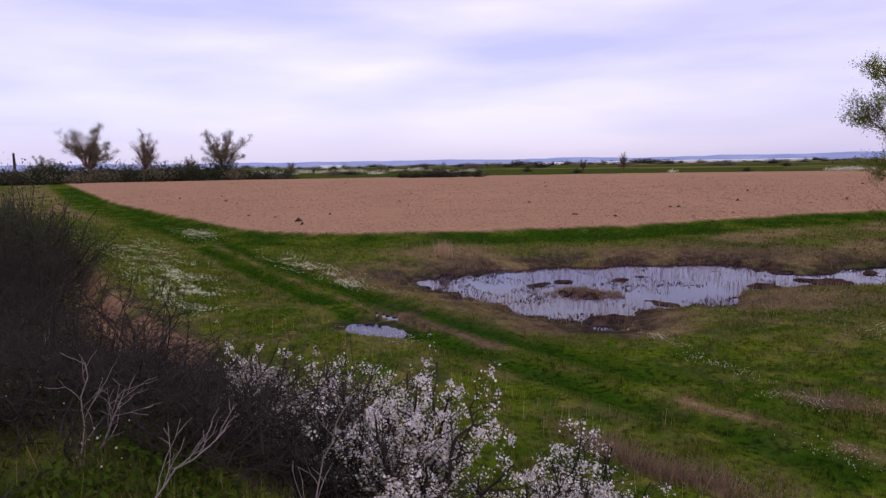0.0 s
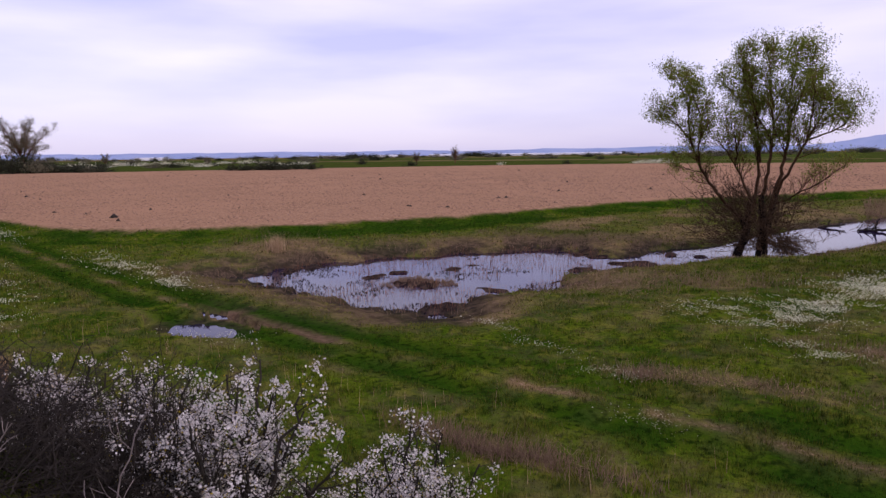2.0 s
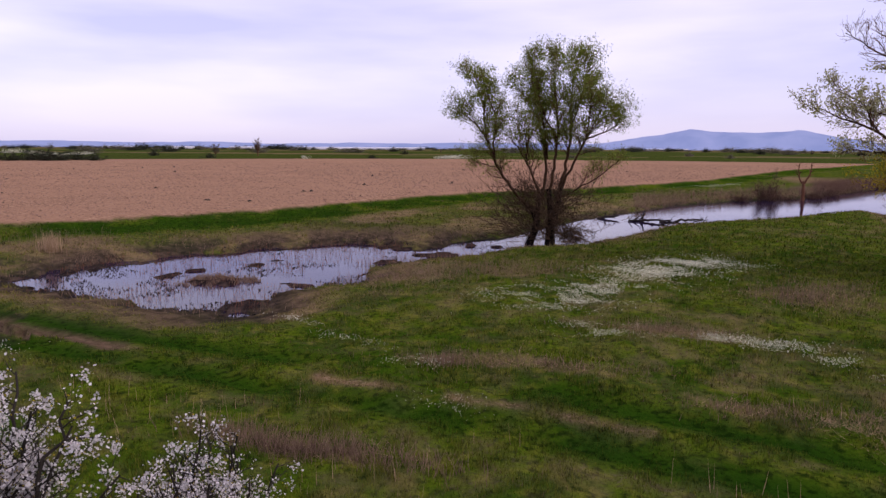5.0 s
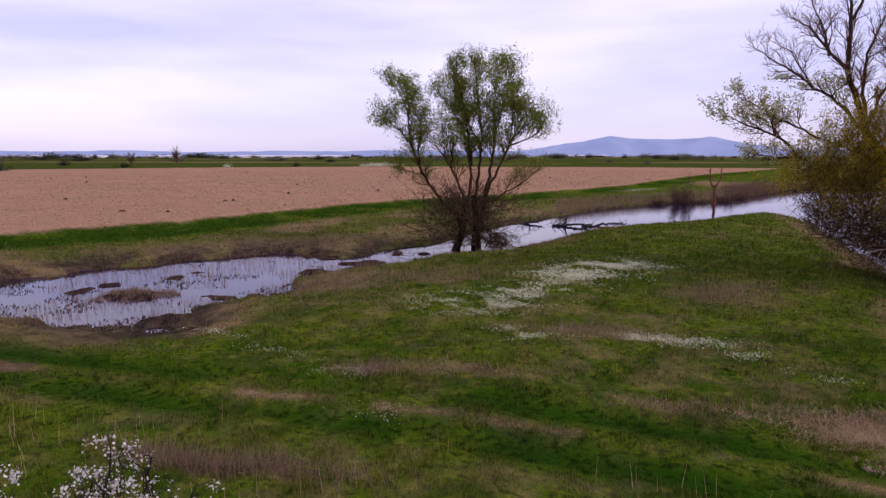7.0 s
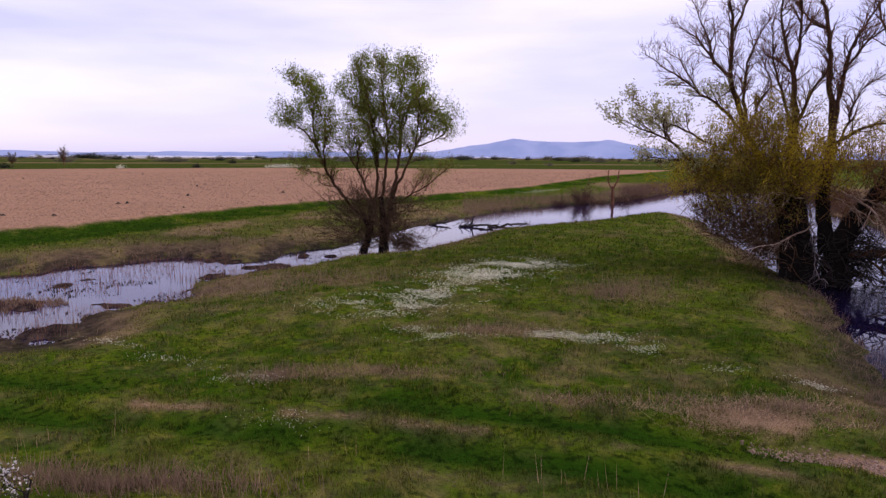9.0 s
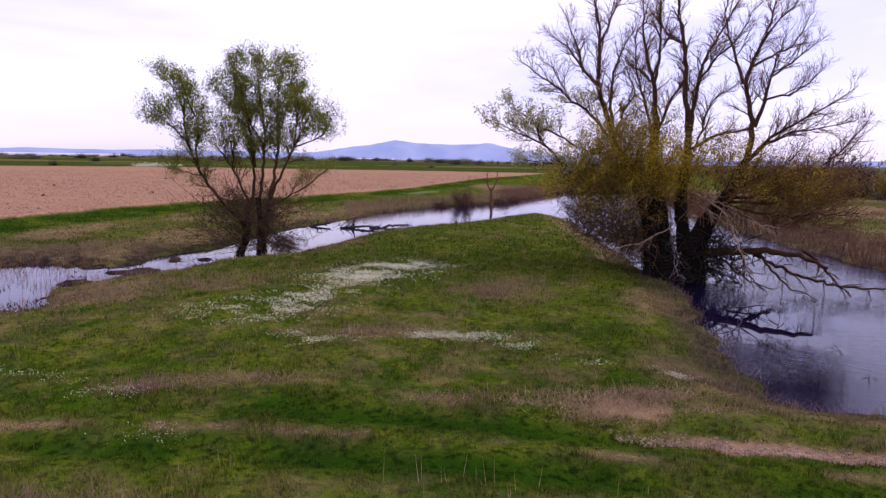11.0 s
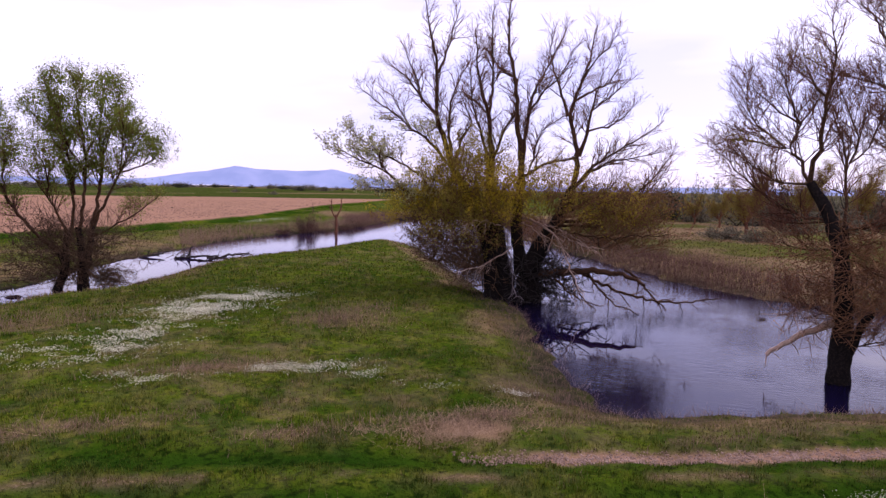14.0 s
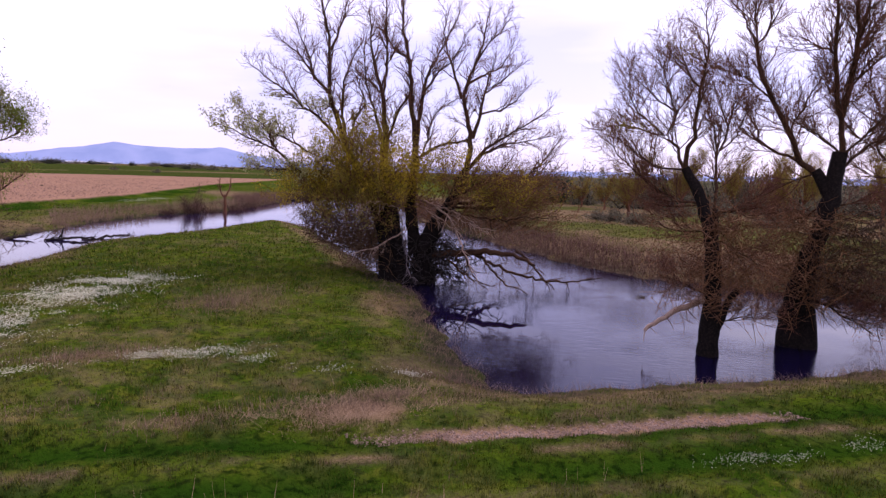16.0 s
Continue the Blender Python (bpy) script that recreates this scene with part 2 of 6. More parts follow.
# ---- shapes ----
def vnoise(x, y, seed=0):
    """Smooth value noise between 0 and 1 on arrays."""
    ix, iy = np.floor(x), np.floor(y)
    fx, fy = (x - ix).astype(np.float32), (y - iy).astype(np.float32)
    fx, fy = fx * fx * (3 - 2 * fx), fy * fy * (3 - 2 * fy)
    ka, kb, mask = np.uint32(374761393), np.uint32(668265263), np.uint32(0x7FFFFFFF)
    a = ix.astype(np.int32).view(np.uint32) * ka
    b = iy.astype(np.int32).view(np.uint32) * kb + np.uint32(seed * 974634777 & 0xFFFFFFFF)

    def h(v):
        v = v & mask
        v = ((v ^ (v >> np.uint32(13))) * np.uint32(1274126177)) & mask
        return ((v ^ (v >> np.uint32(16))) & np.uint32(0xFFFF)).astype(np.float32) / np.float32(65535.0)

    c, d = a + ka, b + kb
    low, high = h(a + b), h(a + d)
    low = low + (h(c + b) - low) * fx
    return low + (high + (h(c + d) - high) * fx - low) * fy


def fbm(x, y, scale, seed=0, octaves=4):
    total, amp, norm = 0.0, 1.0, 0.0
    for k in range(octaves):
        total = total + amp * vnoise(x * scale * 2**k + 17.3 * k, y * scale * 2**k - 9.1 * k, seed + k)
        norm, amp = norm + amp, amp * 0.5
    return total / norm


def smooth(v):
    v = np.clip(v, 0, 1)
    return v * v * (3 - 2 * v)


def rounded(points, rounds=2, closed=True):
    """Corner cutting."""
    p = np.array(points, float)
    for _ in range(rounds):
        q = np.roll(p, -1, 0) if closed else p[1:]
        a = p if closed else p[:-1]
        cut = np.stack([0.75 * a + 0.25 * q, 0.25 * a + 0.75 * q], 1).reshape(-1, 2)
        p = cut if closed else np.vstack([p[:1], cut, p[-1:]])
    return p


def far_from(x, y, poly, closed=True):
    """Distance to a polygon (negative inside) or to a line (signed by its side)."""
    best, inside, side = np.full(x.shape, 1e9), np.zeros(x.shape, bool), np.zeros(x.shape)
    for k in range(len(poly) - (0 if closed else 1)):
        (ax, ay), (bx, by) = poly[k], poly[(k + 1) % len(poly)]
        ex, ey = bx - ax, by - ay
        u = np.clip(((x - ax) * ex + (y - ay) * ey) / max(ex * ex + ey * ey, 1e-9), 0, 1)
        d = (x - ax - u * ex) ** 2 + (y - ay - u * ey) ** 2
        if closed:
            if ay != by:
                inside ^= ((ay > y) != (by > y)) & (x < ex * (y - ay) / ey + ax)
        else:
            side = np.where(d < best, np.sign(ex * (y - ay) - ey * (x - ax)), side)
        best = np.minimum(best, d)
    best = np.sqrt(best)
    return np.where(inside, -best, best) if closed else best * side


SHORE = rounded([(-20.5, 18.8), (-19.8, 21.6), (-18.3, 24.6), (-15.9, 27.8), (-13, 30.4), (-10.8, 31.8), (-9.2, 30.4), (-8.2, 29.8), (-6.9, 33.4), (-4.7, 36.8),
                 (-2.1, 45), (1, 51.8), (6, 61), (13.7, 69.5), (19, 73), (25, 83), (34, 98), (42, 103), (49, 97), (45, 84), (38, 70), (33, 58), (29, 45), (26.2, 34.5),
                 (24.6, 26), (24.4, 23), (25.4, 20.5), (27.5, 17), (30, 13), (33, 8), (31, 4.5), (25, 5.7), (18.6, 8.5), (15, 9.6), (11.4, 10.5), (9.4, 11.1),
                 (8.5, 12.0), (9.0, 13.3), (9.7, 15.1), (10.6, 17.4), (12.2, 21.4), (13.8, 27.8)], 1, closed=False)
SHORE = np.vstack([SHORE, rounded([(15.6, 35.5), (18, 46), (19.4, 53), (18.2, 57), (14.6, 54), (9.7, 48), (6, 45.2), (2.6, 41.7), (0.2, 35.6), (-1.6, 32.3), (-4.1, 31),
                                   (-5.6, 28.2), (-7, 27.2), (-8.3, 25.3), (-8.6, 23.8), (-8.0, 21.7), (-9.2, 20.2), (-10.2, 19.2), (-9.4, 17.3), (-9.0, 16.1), (-10.8, 16.0),
                                   (-12.5, 16.7), (-15.6, 17.4), (-18.5, 18.2)], 1, closed=False)])
FIELD = np.array([(-275, 90), (-81, 32), (-50, 25), (-36, 22.2), (-31, 24.3), (-25.2, 30.5), (-20.4, 37), (-16.6, 46.5), (-12, 56.5), (-1, 70.5), (10.4, 88), (34, 145), (74, 217),
                  (29, 232), (-53, 241), (-100, 216), (-152, 168), (-187, 122)])
TRACK = np.array([(-120, 42), (-60, 25.5), (-40, 20.2), (-25, 15.4), (-15, 12.9), (-7, 11.4), (-1, 10.15), (5, 8.4), (11, 6.5), (18, 3.8), (30, -1)])
DITCH = np.array([(-12.5, 5.2), (-16, 5.0), (-20, 5.6), (-27, 7.4), (-42, 11.7), (-90, 26)])
# dry patches: x, y, half-widths along and across the track, strength
DRY_SPOTS = [(5.1, 10.4, 1.0, 0.6, 1.0), (1.3, 15.6, 1.5, 0.45, 0.8), (-3.0, 12.4, 0.7, 0.4, 0.8), (-3.6, 8.1, 1.2, 0.25, 0.7), (-1.4, 12.5, 1.7, 0.4, 0.6), (2.2, 11.1, 0.8, 0.3, 0.6),
             (6.6, 10.3, 1.0, 0.35, 0.5), (5.5, 20.5, 1.6, 1.4, 0.4), (-6.2, 22, 1.6, 2.6, 0.7), (-11, 14.2, 4, 0.5, 0.25), (-23, 24.5, 3, 2.5, 0.75), (-14, 33, 6, 1.2, 0.6), (-2.8, 22.8, 1.4, 1.2, 0.7), (9.0, 8.6, 1.2, 0.3, 0.6), (-5.0, 8.3, 0.6, 0.25, 0.6)]
# flower patches: x, y, half-widths, turn in degrees, how many
FLOWERS = [(-1.6, 18.2, 1.4, 1.0, 0, 1500), (0.2, 20.2, 1.3, 1.0, 40, 1300), (1.4, 23.0, 1.4, 1.2, 50, 1400), (3.0, 25.3, 1.6, 1.0, 20, 1400), (-0.4, 15.0, 0.8, 0.45, 0, 420),
           (2.8, 14.95, 1.25, 0.3, 5, 650), (4.4, 14.3, 0.5, 0.3, -30, 200), (5.2, 13.3, 0.6, 0.3, -50, 200), (6.9, 12.3, 0.4, 0.2, -30, 90), (-20.5, 9.9, 2.6, 0.8, -20, 700),
           (-25, 11.6, 3.4, 1.0, -20, 800), (-34, 14.2, 5.5, 1.3, -20, 700), (-24, 16.8, 3.6, 0.7, -15, 420), (-19.5, 15.4, 1.8, 0.35, -12, 300), (-40, 20.5, 4, 0.8, -18, 500),
           (-5.4, 13.4, 1.3, 0.15, -30, 60), (-7.2, 14.9, 1.2, 0.15, -35, 50), (-2.2, 10.0, 0.7, 0.25, -10, 50), (11.4, 5.4, 0.9, 0.28, -18, 170), (9.4, 5.9, 0.7, 0.2, -18, 110), (-12.2, 10.6, 1.2, 0.5, 0, 90),
           (-3.4, 12.0, 0.6, 0.2, 0, 60), (12, 82, 5, 1.0, 60, 500), (-5.4, 1.0, 0.8, 0.5, 0, 40), (-4.2, 0.8, 0.5, 0.4, 0, 25)]
MUD_TRAIL = np.array([(-16.0, 13.9), (-13.6, 13.0), (-11.6, 12.4), (-10.0, 12.0)])
PUDDLES = [(-13.75, 11.6, 1.15, 0.68, -5), (-14.9, 13.05, 0.7, 0.17, -12)]
# mud bars between the pond and the channel: x, y, half-widths, turn
MUD_BARS = [(-8.6, 30.9, 1.3, 0.5, 15), (-7.2, 28.6, 1.1, 0.7, 35), (-6.4, 31.9, 0.9, 0.35, 20), (-8.4, 26.2, 0.8, 0.7, 40), (-10.2, 17.6, 0.7, 0.8, 0), (-15.2, 22.6, 0.7, 0.25, 10), (-4.9, 32.0, 0.6, 0.3, 30)]


def shore_distance(x, y):
    d = np.full(x.shape, 60.0)
    near = (x > -32) & (x < 62) & (y > -6) & (y < 116)
    if near.any():
        d[near] = far_from(x[near], y[near], SHORE)
    marsh = smooth((-5.5 - x) / 3) * smooth((40 - y) / 8)
    return d + ((fbm(x, y, 0.55, 5) - 0.5) * 1.1 + (fbm(x, y, 1.7, 6, 3) - 0.5) * (0.3 + 1.1 * marsh)) * (d < 6)


def oval(x, y, cx, cy, rx, ry, turn):
    """0 at the middle, 1 on the rim of an oval."""
    c, s = math.cos(radians(turn)), math.sin(radians(turn))
    u, v = (x - cx) * c + (y - cy) * s, -(x - cx) * s + (y - cy) * c
    return np.sqrt((u / rx) ** 2 + (v / ry) ** 2)


def land(x, y):
    """Height and cover (dry, mud, soil, crop) of the ground at arrays x, y."""
    x, y = np.asarray(x, float), np.asarray(y, float)
    r = np.hypot(x, y)
    d = shore_distance(x, y)
    z = 0.14 * np.clip(d / 0.3, 0, 1) + 0.30 * smooth(d / 2.6) + 0.15 * smooth(d / 9) + (fbm(x, y, 0.22, 1) - 0.5) * 0.22 * smooth(d / 4) + (fbm(x, y, 2.4, 2) - 0.5) * 0.13 * smooth(d / 1.5)
    marsh = smooth((-6.5 - x) / 2.5) * smooth((40 - y) / 8)
    bed = -0.12 * np.clip(-d / 0.25, 0, 1) - 0.65 * smooth(-d / 1.6)
    shallow = -0.13 * smooth(-d / 1.1) + (fbm(x, y, 0.9, 8) - 0.535) * 0.72
    shallow = shallow + 0.24 * smooth(1.1 - oval(x, y, -13.3, 20.9, 1.5, 0.8, 20) * 0.8 + (fbm(x, y, 1.8, 14) - 0.5))
    bars = np.zeros(x.shape)
    for cx, cy, rx, ry, turn in MUD_BARS:
        bars = np.maximum(bars, smooth((1.25 - oval(x, y, cx, cy, rx, ry, turn) + (fbm(x, y, 1.6, 15) - 0.5) * 1.6) / 0.7))
    wet = np.where(d < 0, np.maximum(bed * (1 - marsh) + np.minimum(shallow, 0.10) * marsh, 0.45 * bars - 0.36), 0)
    z = np.where(d < 0, wet, z)
    f = np.full(x.shape, 500.0)
    near = r < 420
    f[near] = far_from(x[near], y[near], FIELD)
    field = smooth(-f / 0.7 + 0.5 + (fbm(x, y, 0.8, 3) - 0.5) * 1.2)
    z = z + (0.95 - z) * smooth((1.6 - f) / 2.4) + field * (fbm(x, y, 1.4, 4) - 0.5) * 0.10
    z = z + 0.25 * smooth((r - 150) / 120) * (1 - field)
    t = np.full(x.shape, 50.0)
    near = (r < 130) & (f > 0)
    t[near] = far_from(x[near], y[near], TRACK, closed=False)
    rut = np.exp(-(((np.abs(t) - 0.80) / 0.34) ** 2))
    z = z - 0.07 * rut
    s = 0.23 * x + 0.973 * y
    levee = 2.45 * smooth((4.2 - s) / 4.2) * smooth((x + 13) / 8)
    levee = np.where(s < -3, 2.45 * smooth((s + 12) / 9) * smooth((x + 13) / 8), levee)
    z = z + levee
    g = np.full(x.shape, 50.0)
    near = (x < -6) & (r < 130)
    g[near] = far_from(x[near], y[near], DITCH, closed=False)
    g = -g
    dig = np.where(g > 0, smooth((2.2 - g) / 0.7), smooth((2.6 + g) / 2.2)) * smooth((-10 - x) / 4)
    z = np.where(d > 3, np.maximum(z - 0.75 * dig + 0.12 * np.exp(-(((g - 2.5) / 0.8) ** 2)) * smooth((-12 - x) / 3), np.minimum(z, 0.06)), z)
    face = np.exp(-(((g - 1.85) / 0.42) ** 2)) * smooth((-11.5 - x) / 2) * smooth((30 + x) / 6) * (fbm(x, y, 0.45, 21) > 0.36)
    mud = np.zeros(x.shape)
    for cx, cy, rx, ry, turn in PUDDLES:
        o = oval(x, y, cx, cy, rx, ry, turn) + (fbm(x, y, 2.2, 12) - 0.5) * 0.5
        z = np.where(o < 1.7, np.minimum(z, 0.33) - 0.10 * smooth((1.12 - o) / 0.3), z)
        mud = np.maximum(mud, smooth((1.6 - o) / 0.3) * 0.8)
    # cover
    edge = smooth(1 - np.abs(d - 0.3) / (0.9 + 2.4 * marsh))
    mud = np.maximum(mud, 0.85 * edge * smooth((fbm(x, y, 0.9, 9) - 0.33 + 0.05 * marsh) / 0.25))
    mud = np.maximum(mud, smooth(-d / 0.3))
    mud = np.maximum(mud, 0.6 * smooth((1.7 - d) / 1.0) * (d > 0) * smooth((x - 6) / 2.5) * smooth((40 - y) / 6) * smooth((fbm(x, y, 1.0, 97) - 0.38) / 0.2))
    trail = np.full(x.shape, 50.0)
    near = (np.abs(x + 13) < 6) & (np.abs(y - 13) < 4)
    trail[near] = np.abs(far_from(x[near], y[near], MUD_TRAIL, closed=False))
    mud = np.maximum(mud, smooth((0.42 - trail) / 0.25))
    z = z - 0.05 * smooth((0.35 - trail) / 0.25)
    tracks = rut * smooth((x + 16.5) / 1.5) * smooth((-9.0 - x) / 1.5) * (t > 0)
    mud = np.maximum(mud, 0.95 * tracks)
    dry = 0.02 + 0.16 * smooth((fbm(x, y, 3.1, 29, 3) - 0.5) / 0.2) + 0.30 * smooth((fbm(x, y, 0.22, 30) - 0.52) / 0.14) * smooth((fbm(x, y, 1.3, 31) - 0.45) / 0.2)
    for cx, cy, rx, ry, k in DRY_SPOTS:
        o = oval(x, y, cx, cy, rx, ry, -14) + (fbm(x, y, 1.1, 33) - 0.5) * 1.5 + (fbm(x, y, 3.4, 34, 3) - 0.5) * 1.1
        dry = np.maximum(dry, 0.72 * k * smooth((1.1 - o) / 0.6))
    shore_dry = smooth(1 - np.abs(d - 1.3) / (1.4 + 1.6 * marsh)) * smooth((fbm(x, y, 0.35, 35) - 0.34) / 0.2)
    dry = np.maximum(dry, 0.75 * shore_dry)
    verge = np.maximum(np.exp(-((t / 0.22) ** 2)), 0.4 * np.exp(-(((t + 1.5) / 0.25) ** 2))) * smooth((fbm(x, y, 0.7, 36) - 0.40) / 0.16) * 0.95
    dirt = np.exp(-(((t - 0.82) / 0.23 + (fbm(x, y, 1.3, 82) - 0.5) * 1.2) ** 2)) * smooth((x - 4.7) / 1.2) * smooth((12.2 - x) / 1.0)
    dry = np.maximum(dry, np.maximum(verge, dirt * 1.2))
    lush = np.exp(-(((np.abs(t) - 0.75) / 0.52) ** 2)) * smooth((fbm(x, y, 0.4, 37) - 0.3) / 0.2) * (dirt < 0.2)
    dry = np.clip(dry * (1 - 0.95 * lush), 0, 1)
    dry = np.maximum(dry, smooth((x - 20) / 6) * smooth((130 - r) / 20) * (0.25 + 0.6 * smooth((fbm(x, y, 0.12, 44) - 0.4) / 0.2)))
    dry = np.maximum(dry, (0.2 + 0.55 * smooth((fbm(x, y, 0.3, 47) - 0.4) / 0.2)) * smooth((16 - f) / 5) * smooth((f - 3.5) / 2) * smooth((y - 19) / 4) * smooth((8 - x) / 8))
    litter = smooth((-2.6 - x) / 1.2) * smooth((4.4 - s) / 1.5) * smooth((r - 1.5) / 2) * smooth((60 + x) / 10) * (0.35 + 0.65 * smooth((r - 5) / 3))
    dry = np.maximum(dry, 0.5 * litter)
    mud = np.maximum(mud, litter * smooth((fbm(x, y, 0.8, 45) - 0.46) / 0.2) * 0.75)
    bank = smooth((3.2 - np.abs(f - 1.9)) / 1.2)
    dry = dry * (1 - 0.75 * bank)
    crop = 0.6 * smooth((r - 215) / 15) * (f > 0.5) * (fbm(x * 0.25, y, 0.012, 40) > 0.36) * smooth((1600 - r) / 600)
    far_dry = smooth((r - 215) / 30) * np.where(crop < 0.1, 0.6, 0.3)
    # lush ruts, and the field's green bank with some of its shade painted in
    crop = np.maximum(crop, np.maximum(0.9 * smooth((2.4 - np.abs(f - 2.0)) / 1.0) * (r < 180) * smooth((fbm(x, y, 0.45, 46) - 0.3) / 0.3), 0.95 * lush))
    return z, np.maximum(dry, far_dry), np.clip(mud * (1 - field), 0, 1), np.maximum(field, np.maximum(0.85 * face, np.maximum(0.75 * dirt * smooth((fbm(x, y, 4.0, 80, 3) - 0.3) / 0.2), np.maximum(0.35 * smooth((0.75 - oval(x, y, 5.1, 10.5, 0.9, 0.6, -14) - (fbm(x, y, 1.6, 95) - 0.5) * 1.6) / 0.3), 0.35 * smooth((0.42 - trail) / 0.25))))), np.clip(crop * (1 - field), 0, 1), dirt


def height(x, y):
    return float(land(np.array([x]), np.array([y]))[0][0])


def mesh_of(name, v, faces, mat, shade=False):
    """A mesh from arrays; faces is one array of quads or triangles, or a list of such arrays."""
    me = bpy.data.meshes.new(name)
    v = np.asarray(v, np.float32).reshape(-1, 3)
    groups = [np.asarray(f, np.int32) for f in (faces if isinstance(faces, list) else [faces]) if len(f)]
    loops = np.concatenate([g.ravel() for g in groups])
    sizes = np.concatenate([np.full(len(g), g.shape[1], np.int32) for g in groups])
    me.vertices.add(len(v))
    me.vertices.foreach_set("co", v.ravel())
    me.loops.add(len(loops))
    me.loops.foreach_set("vertex_index", loops)
    me.polygons.add(len(sizes))
    me.polygons.foreach_set("loop_start", np.concatenate([[0], np.cumsum(sizes)[:-1]]).astype(np.int32))
    me.polygons.foreach_set("loop_total", sizes)
    if shade:
        me.polygons.foreach_set("use_smooth", np.ones(len(sizes), bool))
    me.update(calc_edges=True)
    me.materials.append(mat)
    return me


STUFF = {"twig_mass", "stem_mass", "foliage", "crown", "blossom", "bud_mass", "brushwood", "brush_mass", "shoot_mass", "tangle", "leafy_shoot_mass", "young_foliage", "pale_foliage", "low_foliage", "bank_foliage"}


def part(name, me, parent, label=""):
    ob = new(name, me)
    ob.parent = parent
    return tagged(ob, label, kind="stuff" if name in STUFF else "")


CIRCLES = {n: (np.cos(np.arange(n) * 2 * math.pi / n), np.sin(np.arange(n) * 2 * math.pi / n)) for n in range(3, 13)}


class Tubes:
    """Gathers tapered tubes into one mesh."""

    def __init__(self):
        self.v, self.f, self.n = [], [], 0

    def add(self, pts, radii, sides=5):
        p = np.asarray(pts, float)
        tan = np.empty_like(p)
        tan[1:-1], tan[0], tan[-1] = p[2:] - p[:-2], p[1] - p[0], p[-1] - p[-2]
        tan /= np.sqrt((tan * tan).sum(1))[:, None] + 1e-9
        rx, ry, rz = (0.31, 0.22, 0.93) if abs(tan[0, 2]) < 0.8 else (0.93, 0.25, 0.1)
        x, y, z = tan.T
        a = np.stack([y * rz - z * ry, z * rx - x * rz, x * ry - y * rx], 1)
        a /= np.sqrt((a * a).sum(1))[:, None] + 1e-9
        u, v, w = a.T
        b = np.stack([y * w - z * v, z * u - x * w, x * v - y * u], 1)
        c, s = CIRCLES[sides]
        ring = p[:, None] + np.asarray(radii, float)[:, None, None] * (c[None, :, None] * a[:, None] + s[None, :, None] * b[:, None])
        k = len(p)
        i = self.n + np.arange(k - 1)[:, None] * sides + np.arange(sides)[None]
        j = self.n + np.arange(k - 1)[:, None] * sides + (np.arange(sides)[None] + 1) % sides
        self.v.append(ring.reshape(-1, 3))
        self.f.append(np.stack([i, j, j + sides, i + sides], -1).reshape(-1, 4))
        self.n += k * sides

    def add_many(self, p, radii, sides=3):
        """Many tubes of as many points each: p is tubes x points x 3."""
        m, k = p.shape[:2]
        tan = np.empty_like(p)
        tan[:, 1:-1], tan[:, 0], tan[:, -1] = p[:, 2:] - p[:, :-2], p[:, 1] - p[:, 0], p[:, -1] - p[:, -2]
        tan /= np.linalg.norm(tan, axis=2, keepdims=True) + 1e-9
        ref = np.where(np.abs(tan[:, :1, 2:]) < 0.8, (0.31, 0.22, 0.93), (0.93, 0.25, 0.1))
        a = np.cross(tan, ref)
        a /= np.linalg.norm(a, axis=2, keepdims=True) + 1e-9
        b = np.cross(tan, a)
        c, s = CIRCLES[sides]
        ring = p[:, :, None] + radii[:, :, None, None] * (c[:, None] * a[:, :, None] + s[:, None] * b[:, :, None])
        first = self.n + np.arange(m)[:, None, None] * k * sides + np.arange(k - 1)[:, None] * sides
        i, j = first + np.arange(sides), first + (np.arange(sides) + 1) % sides
        self.v.append(ring.reshape(-1, 3))
        self.f.append(np.stack([i, j, j + sides, i + sides], -1).reshape(-1, 4))
        self.n += m * k * sides

    def mesh(self, name, mat):
        return mesh_of(name, np.concatenate(self.v), np.concatenate(self.f), mat, True)


def leaf_mesh(name, at, size, mat, rng, thin=0.4, spread=0.0, droop=0.0):
    """Small pointed leaves (two triangles folded along the rib) round the places given."""
    at = np.asarray(at, float).reshape(-1, 3)
    n = len(at)
    at = at + rng.normal(0, 1, (n, 3)) * spread
    d = rng.normal(0, 1, (n, 3))
    d[:, 2] -= droop
    d /= np.linalg.norm(d, axis=1, keepdims=True)
    w = np.cross(d, rng.normal(0, 1, (n, 3)))
    w /= np.linalg.norm(w, axis=1, keepdims=True) + 1e-9
    s = (size * rng.uniform(0.6, 1.3, n))[:, None]
    up = np.cross(d, w) * s * 0.1
    v = np.stack([at, at + d * s * 0.45 + w * s * thin * 0.5 + up, at + d * s, at + d * s * 0.45 - w * s * thin * 0.5 + up], 1)
    i = np.arange(n)[:, None] * 4
    return mesh_of(name, v.reshape(-1, 3), np.concatenate([i + [0, 1, 2], i + [0, 2, 3]]), mat)


def bent(pts, rng, step, wobble):
    """Points along a polyline, rounded and made crooked."""
    p = np.asarray(pts, float)
    for _ in range(2):
        p = np.vstack([p[:1], np.stack([0.75 * p[:-1] + 0.25 * p[1:], 0.25 * p[:-1] + 0.75 * p[1:]], 1).reshape(-1, 3), p[-1:]])
    seg = np.r_[0, np.cumsum(np.linalg.norm(np.diff(p, axis=0), axis=1))]
    n = max(3, int(seg[-1] / step) + 1)
    q = np.stack([np.interp(np.linspace(0, seg[-1], n), seg, p[:, k]) for k in range(3)], 1)
    q[1:-1] += rng.normal(0, wobble, (n - 2, 3))
    return q, seg[-1]


